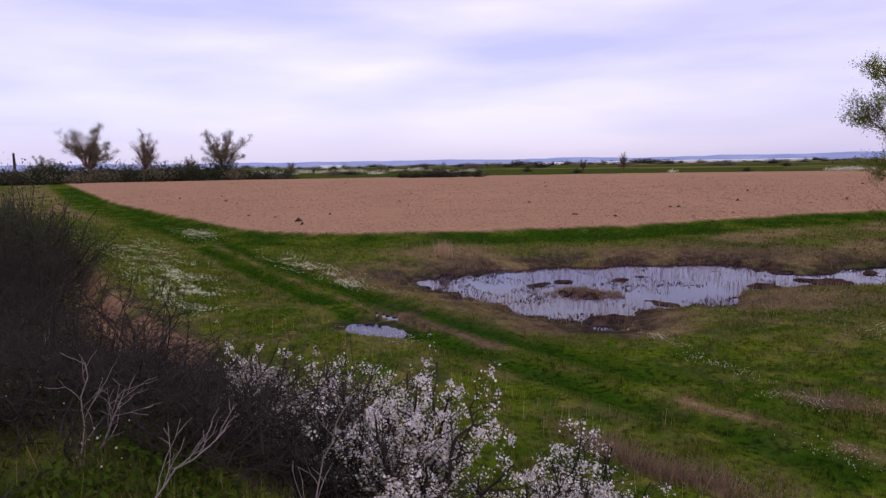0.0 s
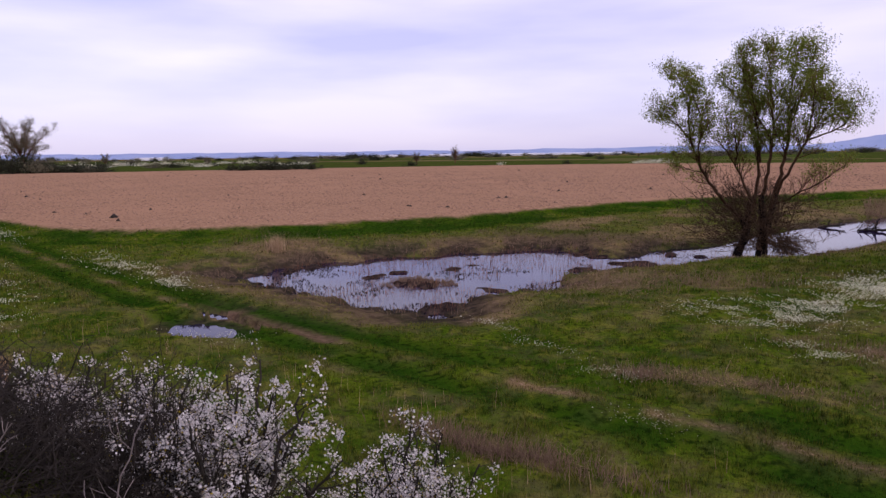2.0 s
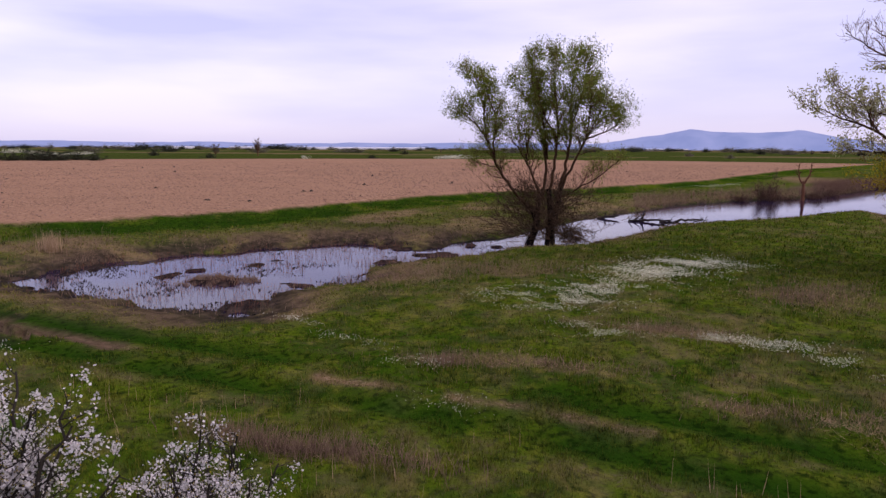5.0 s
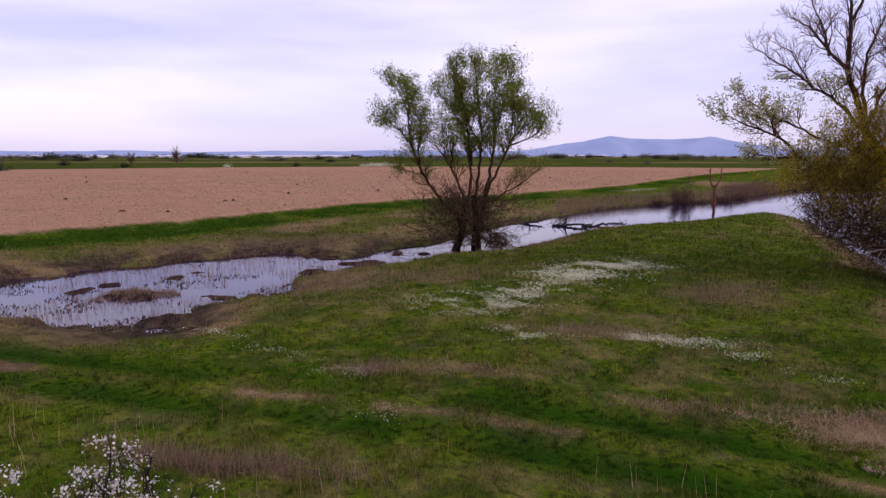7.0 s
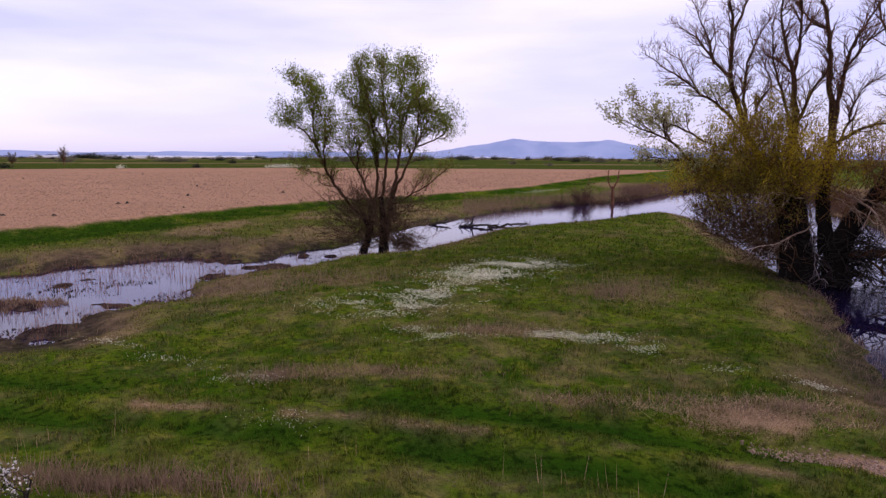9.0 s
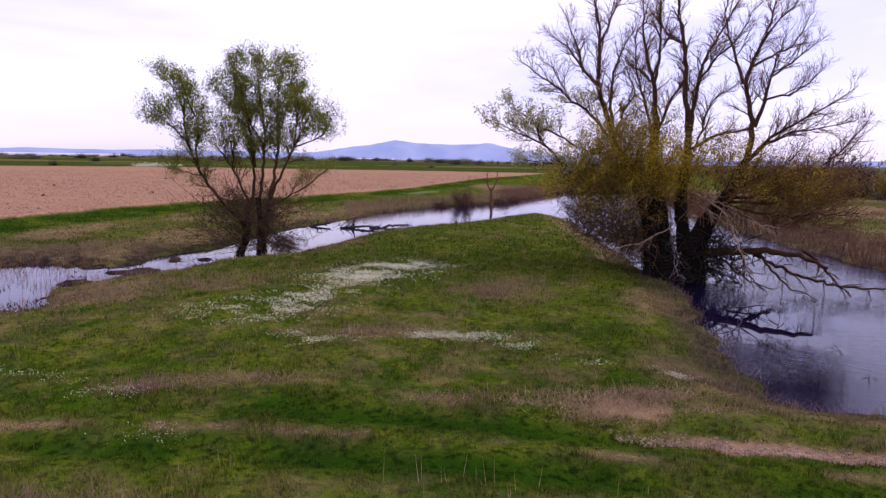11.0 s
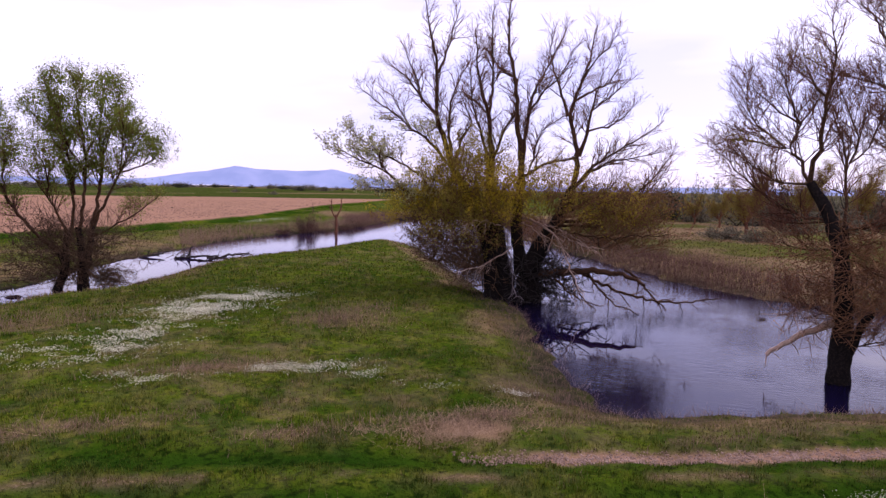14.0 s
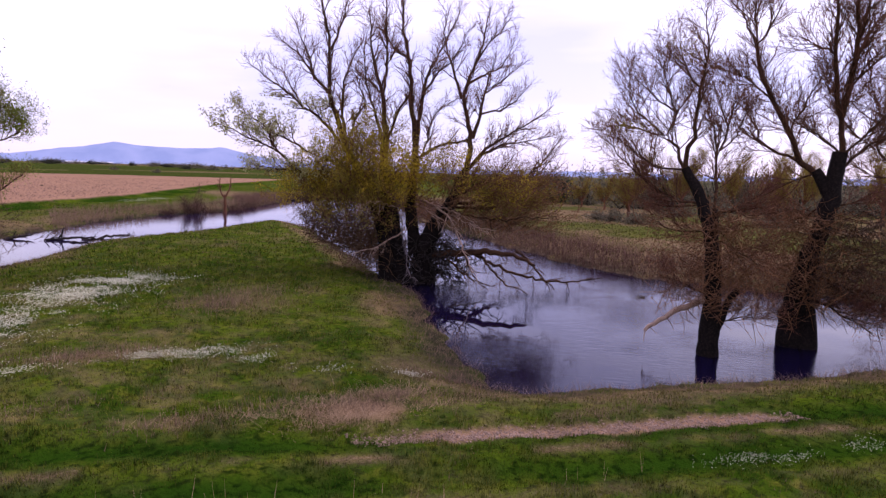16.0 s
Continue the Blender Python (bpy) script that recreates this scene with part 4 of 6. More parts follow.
LEANING = [([(0.3, 4.9), (-0.2, 5.3), (-0.5, 6.1), (-1.0, 7.0), (-1.4, 7.8), (-1.5, 8.5)], 0.15, 0.06), ([(-1.5, 8.5), (-1.7, 8.9), (-2.0, 9.5), (-2.4, 10.1)], 0.06, 0.012), ([(-1.5, 8.5), (-1.2, 8.9), (-0.8, 9.8)], 0.05, 0.012), ([(-1.5, 8.5), (-1.6, 9.5), (-1.7, 10.4)], 0.05, 0.012),
           ([(-1.0, 7.0), (-1.4, 7.4), (-2.0, 7.8), (-2.6, 7.9)], 0.05, 0.01), ([(0.8, 5.5), (0.7, 6.5), (0.5, 7.2), (0.4, 8.1), (0.4, 9.0), (0.3, 10.6)], 0.13, 0.03), ([(0.4, 8.1), (0.1, 8.4), (-0.7, 8.6)], 0.05, 0.01), ([(0.7, 6.5), (0.8, 7.2), (0.9, 8.1), (0.9, 8.8), (0.7, 10.3)], 0.15, 0.04)]
LEANING_MORE = [([(0.9, 8.1), (1.0, 9.0), (1.3, 10.2)], 0.07, 0.02), ([(0.9, 8.1), (1.3, 8.9), (1.9, 9.7)], 0.06, 0.015), ([(0.8, 7.2), (1.3, 7.9), (2.0, 8.3)], 0.06, 0.012), ([(0.7, 4.9), (1.2, 5.7), (1.7, 6.0), (2.5, 6.4)], 0.08, 0.012), ([(0.8, 5.5), (1.4, 6.2), (2.2, 7.0)], 0.06, 0.012),
                ([(0.8, 5.5), (0.1, 6.2), (-0.5, 6.5)], 0.06, 0.015), ([(-0.5, 6.1), (-0.2, 6.8), (0.2, 7.6)], 0.05, 0.01), ([(-0.2, 5.3), (-1.3, 5.8), (-1.3, 6.3), (-2.0, 7.1), (-1.9, 7.9)], 0.07, 0.01), ([(0.2, 5.0), (-0.4, 4.8), (-1.1, 4.3)], 0.05, 0.01),
                ([(0.5, 4.2), (-0.1, 3.6), (-0.8, 3.9)], 0.05, 0.01), ([(0.6, 4.2), (1.0, 4.2), (1.6, 4.4)], 0.05, 0.01), ([(0.3, 1.6), (1.1, 1.3), (1.9, 0.8)], 0.07, 0.012), ([(0.3, 2.2), (1.2, 2.0), (2.0, 1.5)], 0.06, 0.012)]

rng = np.random.default_rng(11)


def willow_base(root, right, ahead, rng, tips):
    """Fine bare shoots round the foot of the willow and its low grey brushwood."""
    tb = Tubes()
    for k in range(560):
        b = right * rng.normal(-0.4, 1.15) + ahead * rng.normal(0, 0.7) + np.array([0, 0, rng.uniform(0.3, 2.7)])
        w = right * rng.normal(-0.15, 0.75) + ahead * rng.normal(0, 0.6) + np.array([0, 0, rng.uniform(-0.1, 0.8)])
        q = sprout(b, w / np.linalg.norm(w), rng.uniform(0.8, 2.2), rng, 0.06, 0.2, 5)
        tb.add(q, np.linspace(0.013, 0.005, 5), 3)
        for j in range(5):
            tb.add(sprout(q[rng.integers(1, 5)], rng.normal(0, 1, 3) + (0, 0, 0.4), rng.uniform(0.25, 0.6), rng, 0.0, 0.2, 3), (0.009, 0.007, 0.004), 3)
    for k in range(160):
        b = right * rng.normal(0.9, 0.35) + ahead * rng.normal(-0.1, 0.4) + np.array([0, 0, rng.uniform(0.2, 0.9)])
        w = right * rng.normal(0.6, 0.5) + ahead * rng.normal(0, 0.6) + np.array([0, 0, rng.uniform(-0.5, 0.3)])
        tb.add(sprout(b, w / np.linalg.norm(w), rng.uniform(0.5, 1.2), rng, -0.05, 0.25, 4), np.linspace(0.018, 0.007, 4), 3)
    part("brushwood", tb.mesh("brushwood", M_DIMBRUSH), root, "dense grey shoots round the foot")
    up, at = np.array([0, 0, 1.0]), []
    for a, h, wide in WILLOW_BUNCHES:
        c = right * a + ahead * rng.normal(0, 0.6) + up * h
        for k in range(int(26 * wide / 0.45)):
            m = c + (right * rng.normal(0, wide * 0.75) + ahead * rng.normal(0, wide * 0.8) + up * rng.normal(0, wide * 0.5))
            at += [m + rng.normal(0, 0.09, 3) for j in range(34)]
    part("young_foliage", leaf_mesh("young_foliage", at, 0.085, M_LEAF, rng, 0.42, 0.03), root, "denser bunches of olive-green leaves")


tree("willow_tree", -2.75, 33.6, -0.1, WILLOW_LEFT + WILLOW_RIGHT, [([(-1.0, 0.0), (-0.65, 0.9), (-0.6, 1.7), (-0.5, 2.7)], 0.19, 0.11, 0.05), ([(0.0, 0.0), (0.05, 1.0), (0.0, 1.9), (-0.1, 2.8)], 0.24, 0.13, -0.03), ([(0.05, 0.4), (0.2, 1.3), (0.4, 2.4), (0.6, 3.3)], 0.17, 0.10, 0.06), ([(-0.6, 1.0), (-0.75, 1.5), (-1.0, 2.0)], 0.11, 0.1, 0.0)],
     WILLOW_GROWTH, rng, "green-leaved willow with several dark stems standing in shallow water", leaf=(M_LEAF, 0.085, 0.15, lambda t, right: 0.32 if t[2] < 3.8 else (0.66 if t[2] < 5.2 else 0.8)), depth=2.0, extra=willow_base, stout=0.72)


def pollard_extras(root, right, ahead, rng, tips):
    up = np.array([0, 0, 1.0])
    fine, dead = Tubes(), Tubes()
    opts = dict(levels=2, leaves=1, density=(3.2, 3.5), reach=(0.9, 0.5), thick=(0.025, 0.011), angle=(0.5, 1.1), lift=-0.25, bend=-0.10, **{"from": (0.2, 0.2)})
    for pts, r0, r1, mat in DROOPING + BLEACHED:
        m = len(pts)
        dep, r0 = rng.uniform(-2.4, -1.6), r0 * 1.1
        q, _ = bent(np.array([right * a + up * h + ahead * dep * i / (m - 1) for i, (a, h) in enumerate(pts)]), rng, 0.2, 0.035)
        tb = Tubes()
        branch_out(q, r0, r1, 0, rng, [tb, tb], [], opts)
        part("drooping_limb", tb.mesh("drooping_limb", mat), root, "bleached dead limb" if mat is not M_BARK else "")
    # rusty brush round the head of the trunk, and bare shoots
    for k in range(780):
        a = rng.choice((rng.normal(1.9, 1.1), rng.normal(2.6, 1.5), rng.uniform(-4.2, 5.2), rng.normal(3.9, 0.8)))
        b = right * a + ahead * rng.normal(0, 0.9) + up * rng.uniform(2.3, 4.5)
        w = right * (a * 0.25 + rng.normal(0, 0.5)) + ahead * rng.normal(0, 0.6) + up * rng.uniform(0.1, 1.0)
        q = sprout(b, w / np.linalg.norm(w), rng.uniform(0.7, 1.9), rng, 0.05, 0.2, 5)
        fine.add(q, np.linspace(0.014, 0.006, 5), 3)
        for j in range(4):
            fine.add(sprout(q[rng.integers(1, 5)], rng.normal(0, 1, 3) + (0, 0, 0.5), rng.uniform(0.25, 0.6), rng, 0.0, 0.2, 3), (0.009, 0.007, 0.004), 3)
    part("shoot_mass", fine.mesh("shoot_mass", M_REDTWIG), root, "rusty brown bare shoots")
    for k in range(620):
        b = right * rng.normal(0.5, 0.8) + ahead * rng.normal(0.2, 0.7) + up * rng.uniform(0.0, 1.9)
        w = rng.normal(0, 1, 3) * (1, 1, 0.7)
        dead.add(sprout(b, w / np.linalg.norm(w), rng.uniform(0.5, 1.5), rng, -0.06, 0.25, 5), np.linspace(0.026, 0.008, 5), 3)
    part("tangle", dead.mesh("tangle", M_SCRUB), root, "dark tangle of broken branches")
    # brown brush from the bank up into the crown
    brush = Tubes()
    for k in range(640):
        a = -0.9 - 4.0 * rng.uniform(0, 1) ** 1.6
        b = right * a + ahead * (abs(rng.normal(0.3, 1.2)) if a > -2.2 else rng.normal(0.6, 1.0)) + up * (0.35 + max(0.0, -a - 1.2) * 0.5 + rng.uniform(0, 1) ** 1.5 * (3.6 + 0.3 * a))
        w = right * rng.normal(-0.15, 0.5) + ahead * rng.normal(0, 0.5) + up * rng.uniform(0.2, 1.0)
        q = sprout(b, w / np.linalg.norm(w), rng.uniform(0.6, 1.5), rng, 0.05, 0.2, 5)
        brush.add(q, np.linspace(0.014, 0.006, 5), 3)
        for j in range(3):
            brush.add(sprout(q[rng.integers(1, 5)], rng.normal(0, 1, 3) + (0, 0, 0.5), rng.uniform(0.25, 0.6), rng, 0.0, 0.2, 3), (0.009, 0.007, 0.004), 3)
    for k in range(300):
        a = -1.1 - 3.0 * rng.uniform(0, 1) ** 1.7
        b = right * a + ahead * rng.normal(0.9, 0.8) + up * (0.3 + max(0.0, -a - 1.2) * 0.45 + rng.uniform(0, 1.7) * (1 + (a + 1.1) / 3.6))
        w = rng.normal(0, 1, 3) * (1, 1, 0.6) + (0, 0, 0.5)
        brush.add(sprout(b, w / np.linalg.norm(w), rng.uniform(0.6, 1.3), rng, 0.0, 0.25, 5), np.linspace(0.018, 0.008, 5), 3)
    part("brush_mass", brush.mesh("brush_mass", M_BRUSH), root, "brown leafless brush on the bank")
    low = []
    for k in range(620):
        a = -1.8 - 3.1 * rng.uniform(0, 1) ** 1.3
        c = right * a + ahead * rng.normal(1.2, 1.0) + up * (0.15 + max(0.0, -a - 1.2) * 0.5 + rng.uniform(0, 1) * (3.2 + 0.25 * a))
        low += [c + rng.normal(0, 0.20, 3) for j in range(26)]
    part("bank_foliage", leaf_mesh("bank_foliage", low, 0.08, M_RUST, rng, 0.42, 0.03), root, "withered brown leaves in the brush")
    # bunches of young leaves: across, up, half-widths, how many shoots
    for name, mat, label, bunches in (("young_foliage", M_YELLOW, "small yellow-green leaves", ((-3.5, 5.7, 0.5, 0.4, 50), (-0.6, 4.5, 0.6, 0.45, 130), (-5.0, 3.8, 0.3, 0.4, 30), (-2.2, 5.0, 0.9, 0.6, 140), (-3.3, 4.4, 0.9, 0.5, 90), (-1.4, 4.9, 0.7, 0.5, 60), (1.6, 5.0, 0.4, 0.4, 24), (3.6, 4.0, 0.7, 0.3, 30))),
                                      ("low_foliage", M_OLIVE, "dull olive young leaves", ((-2.1, 5.9, 0.6, 0.5, 150), (-3.2, 4.5, 1.0, 0.6, 150), (-2.0, 3.6, 0.8, 0.6, 110), (3.9, 3.9, 0.9, 0.35, 60), (2.4, 4.3, 0.8, 0.4, 40), (-3.9, 3.6, 0.5, 0.5, 40), (0.6, 5.2, 0.5, 0.4, 40)))):
        shoots, at = Tubes(), []
        for ca, ch, wa, wh, n in bunches:
            for k in range(n):
                b = right * rng.normal(ca, wa) + ahead * rng.normal(-1.0, 0.8) + up * (rng.normal(ch, wh) - 0.3)
                w = right * rng.normal(0, 0.5) + ahead * rng.normal(0, 0.4) + up * rng.uniform(0.2, 1.0)
                q = sprout(b, w / np.linalg.norm(w), rng.uniform(0.5, 1.1), rng, 0.03, 0.15, 5)
                shoots.add(q, np.linspace(0.012, 0.003, 5), 3)
                at += [q[0] + (q[-1] - q[0]) * rng.uniform(0.1, 1.05) + rng.normal(0, 0.10, 3) for j in range(54)]
        part("leafy_shoot_mass", shoots.mesh("leafy_shoot_mass", M_TWIG), root)
        part(name, leaf_mesh(name, at, 0.075, mat, rng, 0.4, 0.03), root, label)
    pale = [t for t in POLLARD_TIPS if t[0] * right[0] + t[1] * right[1] < -3.6 and t[2] < 7.6]
    if pale:
        part("pale_foliage", leaf_mesh("pale_foliage", [p for p in pale for k in range(3)], 0.11, M_PALELEAF, rng, 0.45, 0.08), root, "pale silvery young leaves")


POLLARD_TIPS = []


def keep_tips(t, right):
    POLLARD_TIPS.append(t)
    return 0.03 if t[2] < 7 else 0.0


BARE_GROWTH = dict(levels=3, leaves=2, least=0.006, density=(5.0, 6.4, 7.2), reach=(1.05, 0.68, 0.45), thick=(0.024, 0.012, 0.0075), angle=(0.4, 0.95), lift=0.18, bend=0.05, **{"from": (0.2, 0.15, 0.1)})
tree("pollard_willow", 14.3, 25.0, -0.1, POLLARD_LEFT + POLLARD_MID + POLLARD_RIGHT + POLLARD_LOW,
     [([(-0.5, 0.0), (-0.9, 1.0), (-1.1, 2.7), (-1.5, 4.3), (-1.5, 5.6)], 0.42, 0.15, 0.06), ([(-1.3, 0.0), (-1.3, 1.5), (-1.8, 3.3), (-2.7, 4.9), (-3.0, 5.5)], 0.40, 0.13, 0.1), ([(0.3, 0.0), (0.1, 1.2), (0.7, 2.6), (1.3, 3.4), (1.9, 4.9)], 0.52, 0.15, -0.05),
      ([(-0.1, 1.3), (-0.4, 2.9), (-0.3, 4.3), (-0.2, 5.3)], 0.30, 0.15, -0.1)],
     BARE_GROWTH, rng, "huge old pollard willow with bare crown and drooping dead limbs", leaf=(M_YELLOW, 0.08, 0.08, keep_tips), depth=2.2, extra=pollard_extras, stout=0.94)


def broken_limb(pts, r0, r1, tufts=(), side_shoots=0):
    def add(root, right, ahead, rng, tips):
        up = np.array([0, 0, 1.0])
        if pts:
            tb = Tubes()
            q, _ = bent(np.array([right * a + up * h - ahead * 0.3 * i for i, (a, h) in enumerate(pts)]), rng, 0.15, 0.02)
            tb.add(q, np.linspace(r0, r1, len(q)), 7)
            for j in range(7):
                tb.add(sprout(q[rng.integers(2, len(q))], rng.normal(0, 1, 3) + (0, 0, -0.6), rng.uniform(0.2, 0.6), rng, -0.05, 0.2, 4), np.linspace(0.02, 0.006, 4), 4)
            part("broken_limb", tb.mesh("broken_limb", M_PALE), root, "bleached broken limb hanging over the water")
        fine = Tubes()
        for k in range(720):
            h = rng.uniform(1.45, 4.0)
            b = right * rng.normal(0.1, 0.7) + ahead * rng.normal(0, 0.7) + up * h
            w = right * rng.normal(0, 0.8) + ahead * rng.normal(0, 0.7) + up * rng.uniform(-0.9, 0.9)
            q = sprout(b, w / np.linalg.norm(w), rng.uniform(0.4, 1.3), rng, -0.03, 0.25, 5)
            fine.add(q, np.linspace(0.011, 0.005, 5), 3)
            fine.add(sprout(q[2], rng.normal(0, 1, 3), 0.35, rng, 0.0, 0.2, 3), (0.007, 0.005, 0.003), 3)
        part("shoot_mass", fine.mesh("shoot_mass", M_REDTWIG), root, "rusty brown shoots and lichen-grown twigs")
        if side_shoots:
            side = Tubes()
            for k in range(side_shoots):
                b = right * rng.uniform(0.2, 2.3) + ahead * rng.normal(0.2, 0.7) + up * (1.3 + 2.6 * rng.uniform(0, 1))
                w = right * rng.normal(0.3, 0.7) + ahead * rng.normal(0, 0.6) + up * rng.uniform(-0.8, 0.6)
                q = sprout(b, w / np.linalg.norm(w), rng.uniform(0.4, 1.2), rng, -0.04, 0.25, 5)
                side.add(q, np.linspace(0.012, 0.005, 5), 3)
                side.add(sprout(q[2], rng.normal(0, 1, 3), 0.35, rng, 0.0, 0.2, 3), (0.008, 0.006, 0.004), 3)
            part("brushwood", side.mesh("brushwood", M_DIMBRUSH), root, "dark brown hanging shoots")
        at = [right * rng.normal(a, wa) + ahead * rng.normal(0, 0.5) + up * rng.normal(h, wh) for a, h, wa, wh, n in tufts for k in range(n)]
        if at:
            part("young_foliage", leaf_mesh("young_foliage", at, 0.06, M_OLIVE, rng, 0.42, 0.03), root, "thin olive young leaves")
    return add


SPREAD_GROWTH = dict(levels=3, leaves=1, least=0.0046, density=(7.5, 8.5, 9.0), reach=(1.25, 0.72, 0.42), thick=(0.016, 0.009, 0.006), angle=(0.4, 1.0), lift=0.16, bend=0.06, **{"from": (0.15, 0.15, 0.1)})
tree("willow_tree", 15.6, 11.6, -0.15, STANDING + STANDING_LOW, [([(0.0, 0.0), (-0.05, 0.6), (0.0, 1.5), (-0.05, 2.8), (-0.3, 4.0), (-0.9, 5.05)], 0.27, 0.12, 0.0), ([(0.0, 0.6), (0.2, 1.2), (0.4, 1.7), (0.6, 1.95)], 0.14, 0.08, 0.0), ([(-0.05, 2.8), (-0.05, 3.4), (-0.1, 4.0)], 0.13, 0.07, 0.0)],
     SPREAD_GROWTH, rng, "bare willow standing in the pond, wet trunk darkened with painted shade", group="willows in the pond", depth=1.6, stout=0.62, extra=broken_limb([(-0.1, 1.7), (-1.0, 1.25), (-1.6, 0.75)], 0.10, 0.05, ((-2.3, 6.1, 0.35, 0.08, 420), (-0.9, 8.0, 0.3, 0.15, 420), (-2.6, 5.6, 0.4, 0.3, 200))))
tree("willow_tree", 18.7, 11.2, -0.15, LEANING + LEANING_MORE, [([(-0.1, 0.0), (-0.1, 0.8), (0.0, 1.7), (0.3, 2.9), (0.6, 4.1), (0.75, 5.6)], 0.34, 0.19, 0.0), ([(0.3, 0.0), (0.3, 0.9), (0.15, 1.8)], 0.34, 0.24, 0.1), ([(0.6, 4.3), (0.4, 4.8), (0.2, 5.1)], 0.17, 0.14, 0.0)],
     SPREAD_GROWTH, rng, "tall bare willow with a thick stump-like foot in the pond", group="willows in the pond", depth=1.6, stout=0.62, extra=broken_limb(None, 0, 0, side_shoots=750))
tree("willow_tree", 24.2, 10.6, -0.15, STANDING, [([(0.0, 0.0), (0.1, 1.2), (-0.2, 2.6), (-0.5, 4.0), (-0.9, 5.05)], 0.34, 0.12, 0.0)],
     SPREAD_GROWTH, rng, "bare willow with many rusty shoots at the pond's edge", group="willows in the pond", depth=1.6, stout=0.62, extra=broken_limb(None, 0, 0))


# ---- far trees and shrubs ----
def far_tree(rng, h, spread, leaf_mat, leaves, label, wood=None):
    limbs = []
    for k in range(17):
        top = 0.32 + 0.66 * (k + rng.uniform(0, 1)) / 17
        a = rng.choice((-1, 1)) * rng.uniform(0.25, 1) * spread * math.sqrt(max(0.12, 1 - ((top - 0.6) / 0.45) ** 2))
        limbs.append(([(0, h * 0.2), (a * 0.4, h * (0.2 + 0.5 * (top - 0.2))), (a * 0.8, h * (0.2 + 0.85 * (top - 0.2))), (a, h * top)], h * 0.014, h * 0.003))
    g = dict(joined=True, levels=2, leaves=leaves * 14, least=h * 0.0016, density=(16 / h, 40 / h), reach=(h * 0.22, h * 0.12), thick=(h * 0.006, h * 0.003), angle=(0.4, 1.0), lift=0.2, bend=0.05, **{"from": (0.25, 0.2)})
    return tree("tree", 0, 0, 0, limbs, [([(0, 0), (0.02 * h, h * 0.1), (0, h * 0.24)], h * 0.03, h * 0.02, 0.0)], g, rng, label, leaf=(leaf_mat, h * 0.012, h * 0.022, None), turn=0.0, depth=spread, bark=wood or M_SCRUB, twig=wood or M_SCRUB, group="trees along the field's far edge")


def shrub(rng, mat, label, name="shrub", group="shrubs about the far fields", n=900, size=0.11, thick=0.6):
    """A rounded bush one metre high and about two wide: stems and many leaves with gaps."""
    root = new(name)
    tagged(root, label, "shrub", group)
    tb, at = Tubes(), []
    for k in range(26):
        w = np.array([rng.normal(0, 0.7), rng.normal(0, 0.7), rng.uniform(0.5, 1.1)])
        q = sprout((rng.normal(0, 0.25), rng.normal(0, 0.25), 0), w / np.linalg.norm(w), rng.uniform(0.6, 1.15), rng, 0.03, 0.15, 5)
        tb.add(q, np.linspace(0.018, 0.005, 5), 3)
        for j in range(n // 26):
            at.append(q[rng.integers(1, 5)] * (1, 1, rng.uniform(0.5, 1)) + rng.normal(0, 0.12, 3) * (1, 1, 0.8))
    at = np.array(at)
    at[:, 2] = np.abs(at[:, 2])
    part("stem_mass", tb.mesh("stem_mass", M_SCRUB), root)
    part("foliage", leaf_mesh("foliage", at, size, mat, rng, thick), root)
    return root


def stand(ob, x, y, s, sz=None, turn=0.0, sink=0.0):
    sz, own = sz or s, ob.scale
    return copy_thing(ob, pose(x, y, height(x, y) - sink, 0, 0, turn) @ Matrix.Diagonal((s / own[0], s / own[1], sz / own[2], 1)))


rt = np.random.default_rng(5)
far_a = far_tree(rt, 14.5, 7.0, M_FARLEAF, 3, "broad half-leafed tree at the field's edge", M_TWIG)
far_b = far_tree(rt, 13.0, 3.2, M_FARLEAF, 1, "narrow nearly bare tree at the field's edge", M_TWIG)
far_c = far_tree(rt, 13.5, 6.0, M_FARLEAF, 3, "tree with an uneven crown at the field's edge", M_TWIG)
far_d = far_tree(rt, 13.0, 5.0, M_OLIVE, 2, "soft olive-brown tree beyond the pond", M_TWIG)
far_d.matrix_basis = pose(*polar(46.5, 66), height(*polar(46.5, 66))) @ Matrix.Diagonal((0.5, 0.5, 0.5, 1))
for ob, az, dist, s in ((far_a, -69.9, 236, 1.0), (far_b, -66.1, 236, 1.0), (far_c, -60.4, 236, 1.0)):
    x, y = polar(az, dist)
    ob.matrix_basis = pose(x, y, height(x, y)) @ Matrix.Diagonal((1.25, 1.25, 1.2, 1))
for src, az, dist, s in ((far_b, -62.9, 238, 0.62), (far_a, -72.8, 240, 0.58), (far_a, -76.5, 230, 0.6), (far_c, -55.2, 420, 0.5), (far_b, -28.3, 330, 0.62), (far_c, -31.5, 300, 0.38), (far_a, -48.0, 350, 0.32),
                         (far_b, -13.6, 480, 0.3), (far_c, -5.0, 600, 0.3), (far_a, 14.5, 520, 0.28), (far_c, -20.5, 600, 0.3), (far_d, 44.6, 88, 0.34), (far_d, 42.8, 92, 0.30), (far_d, 50.5, 88, 0.62), (far_d, 54, 95, 0.6), (far_d, 59, 90, 0.6), (far_d, 57, 70, 0.55), (far_d, 64, 80, 0.6)):
    x, y = polar(az, dist)
    stand(src, x, y, s, turn=az * 7 % 360)

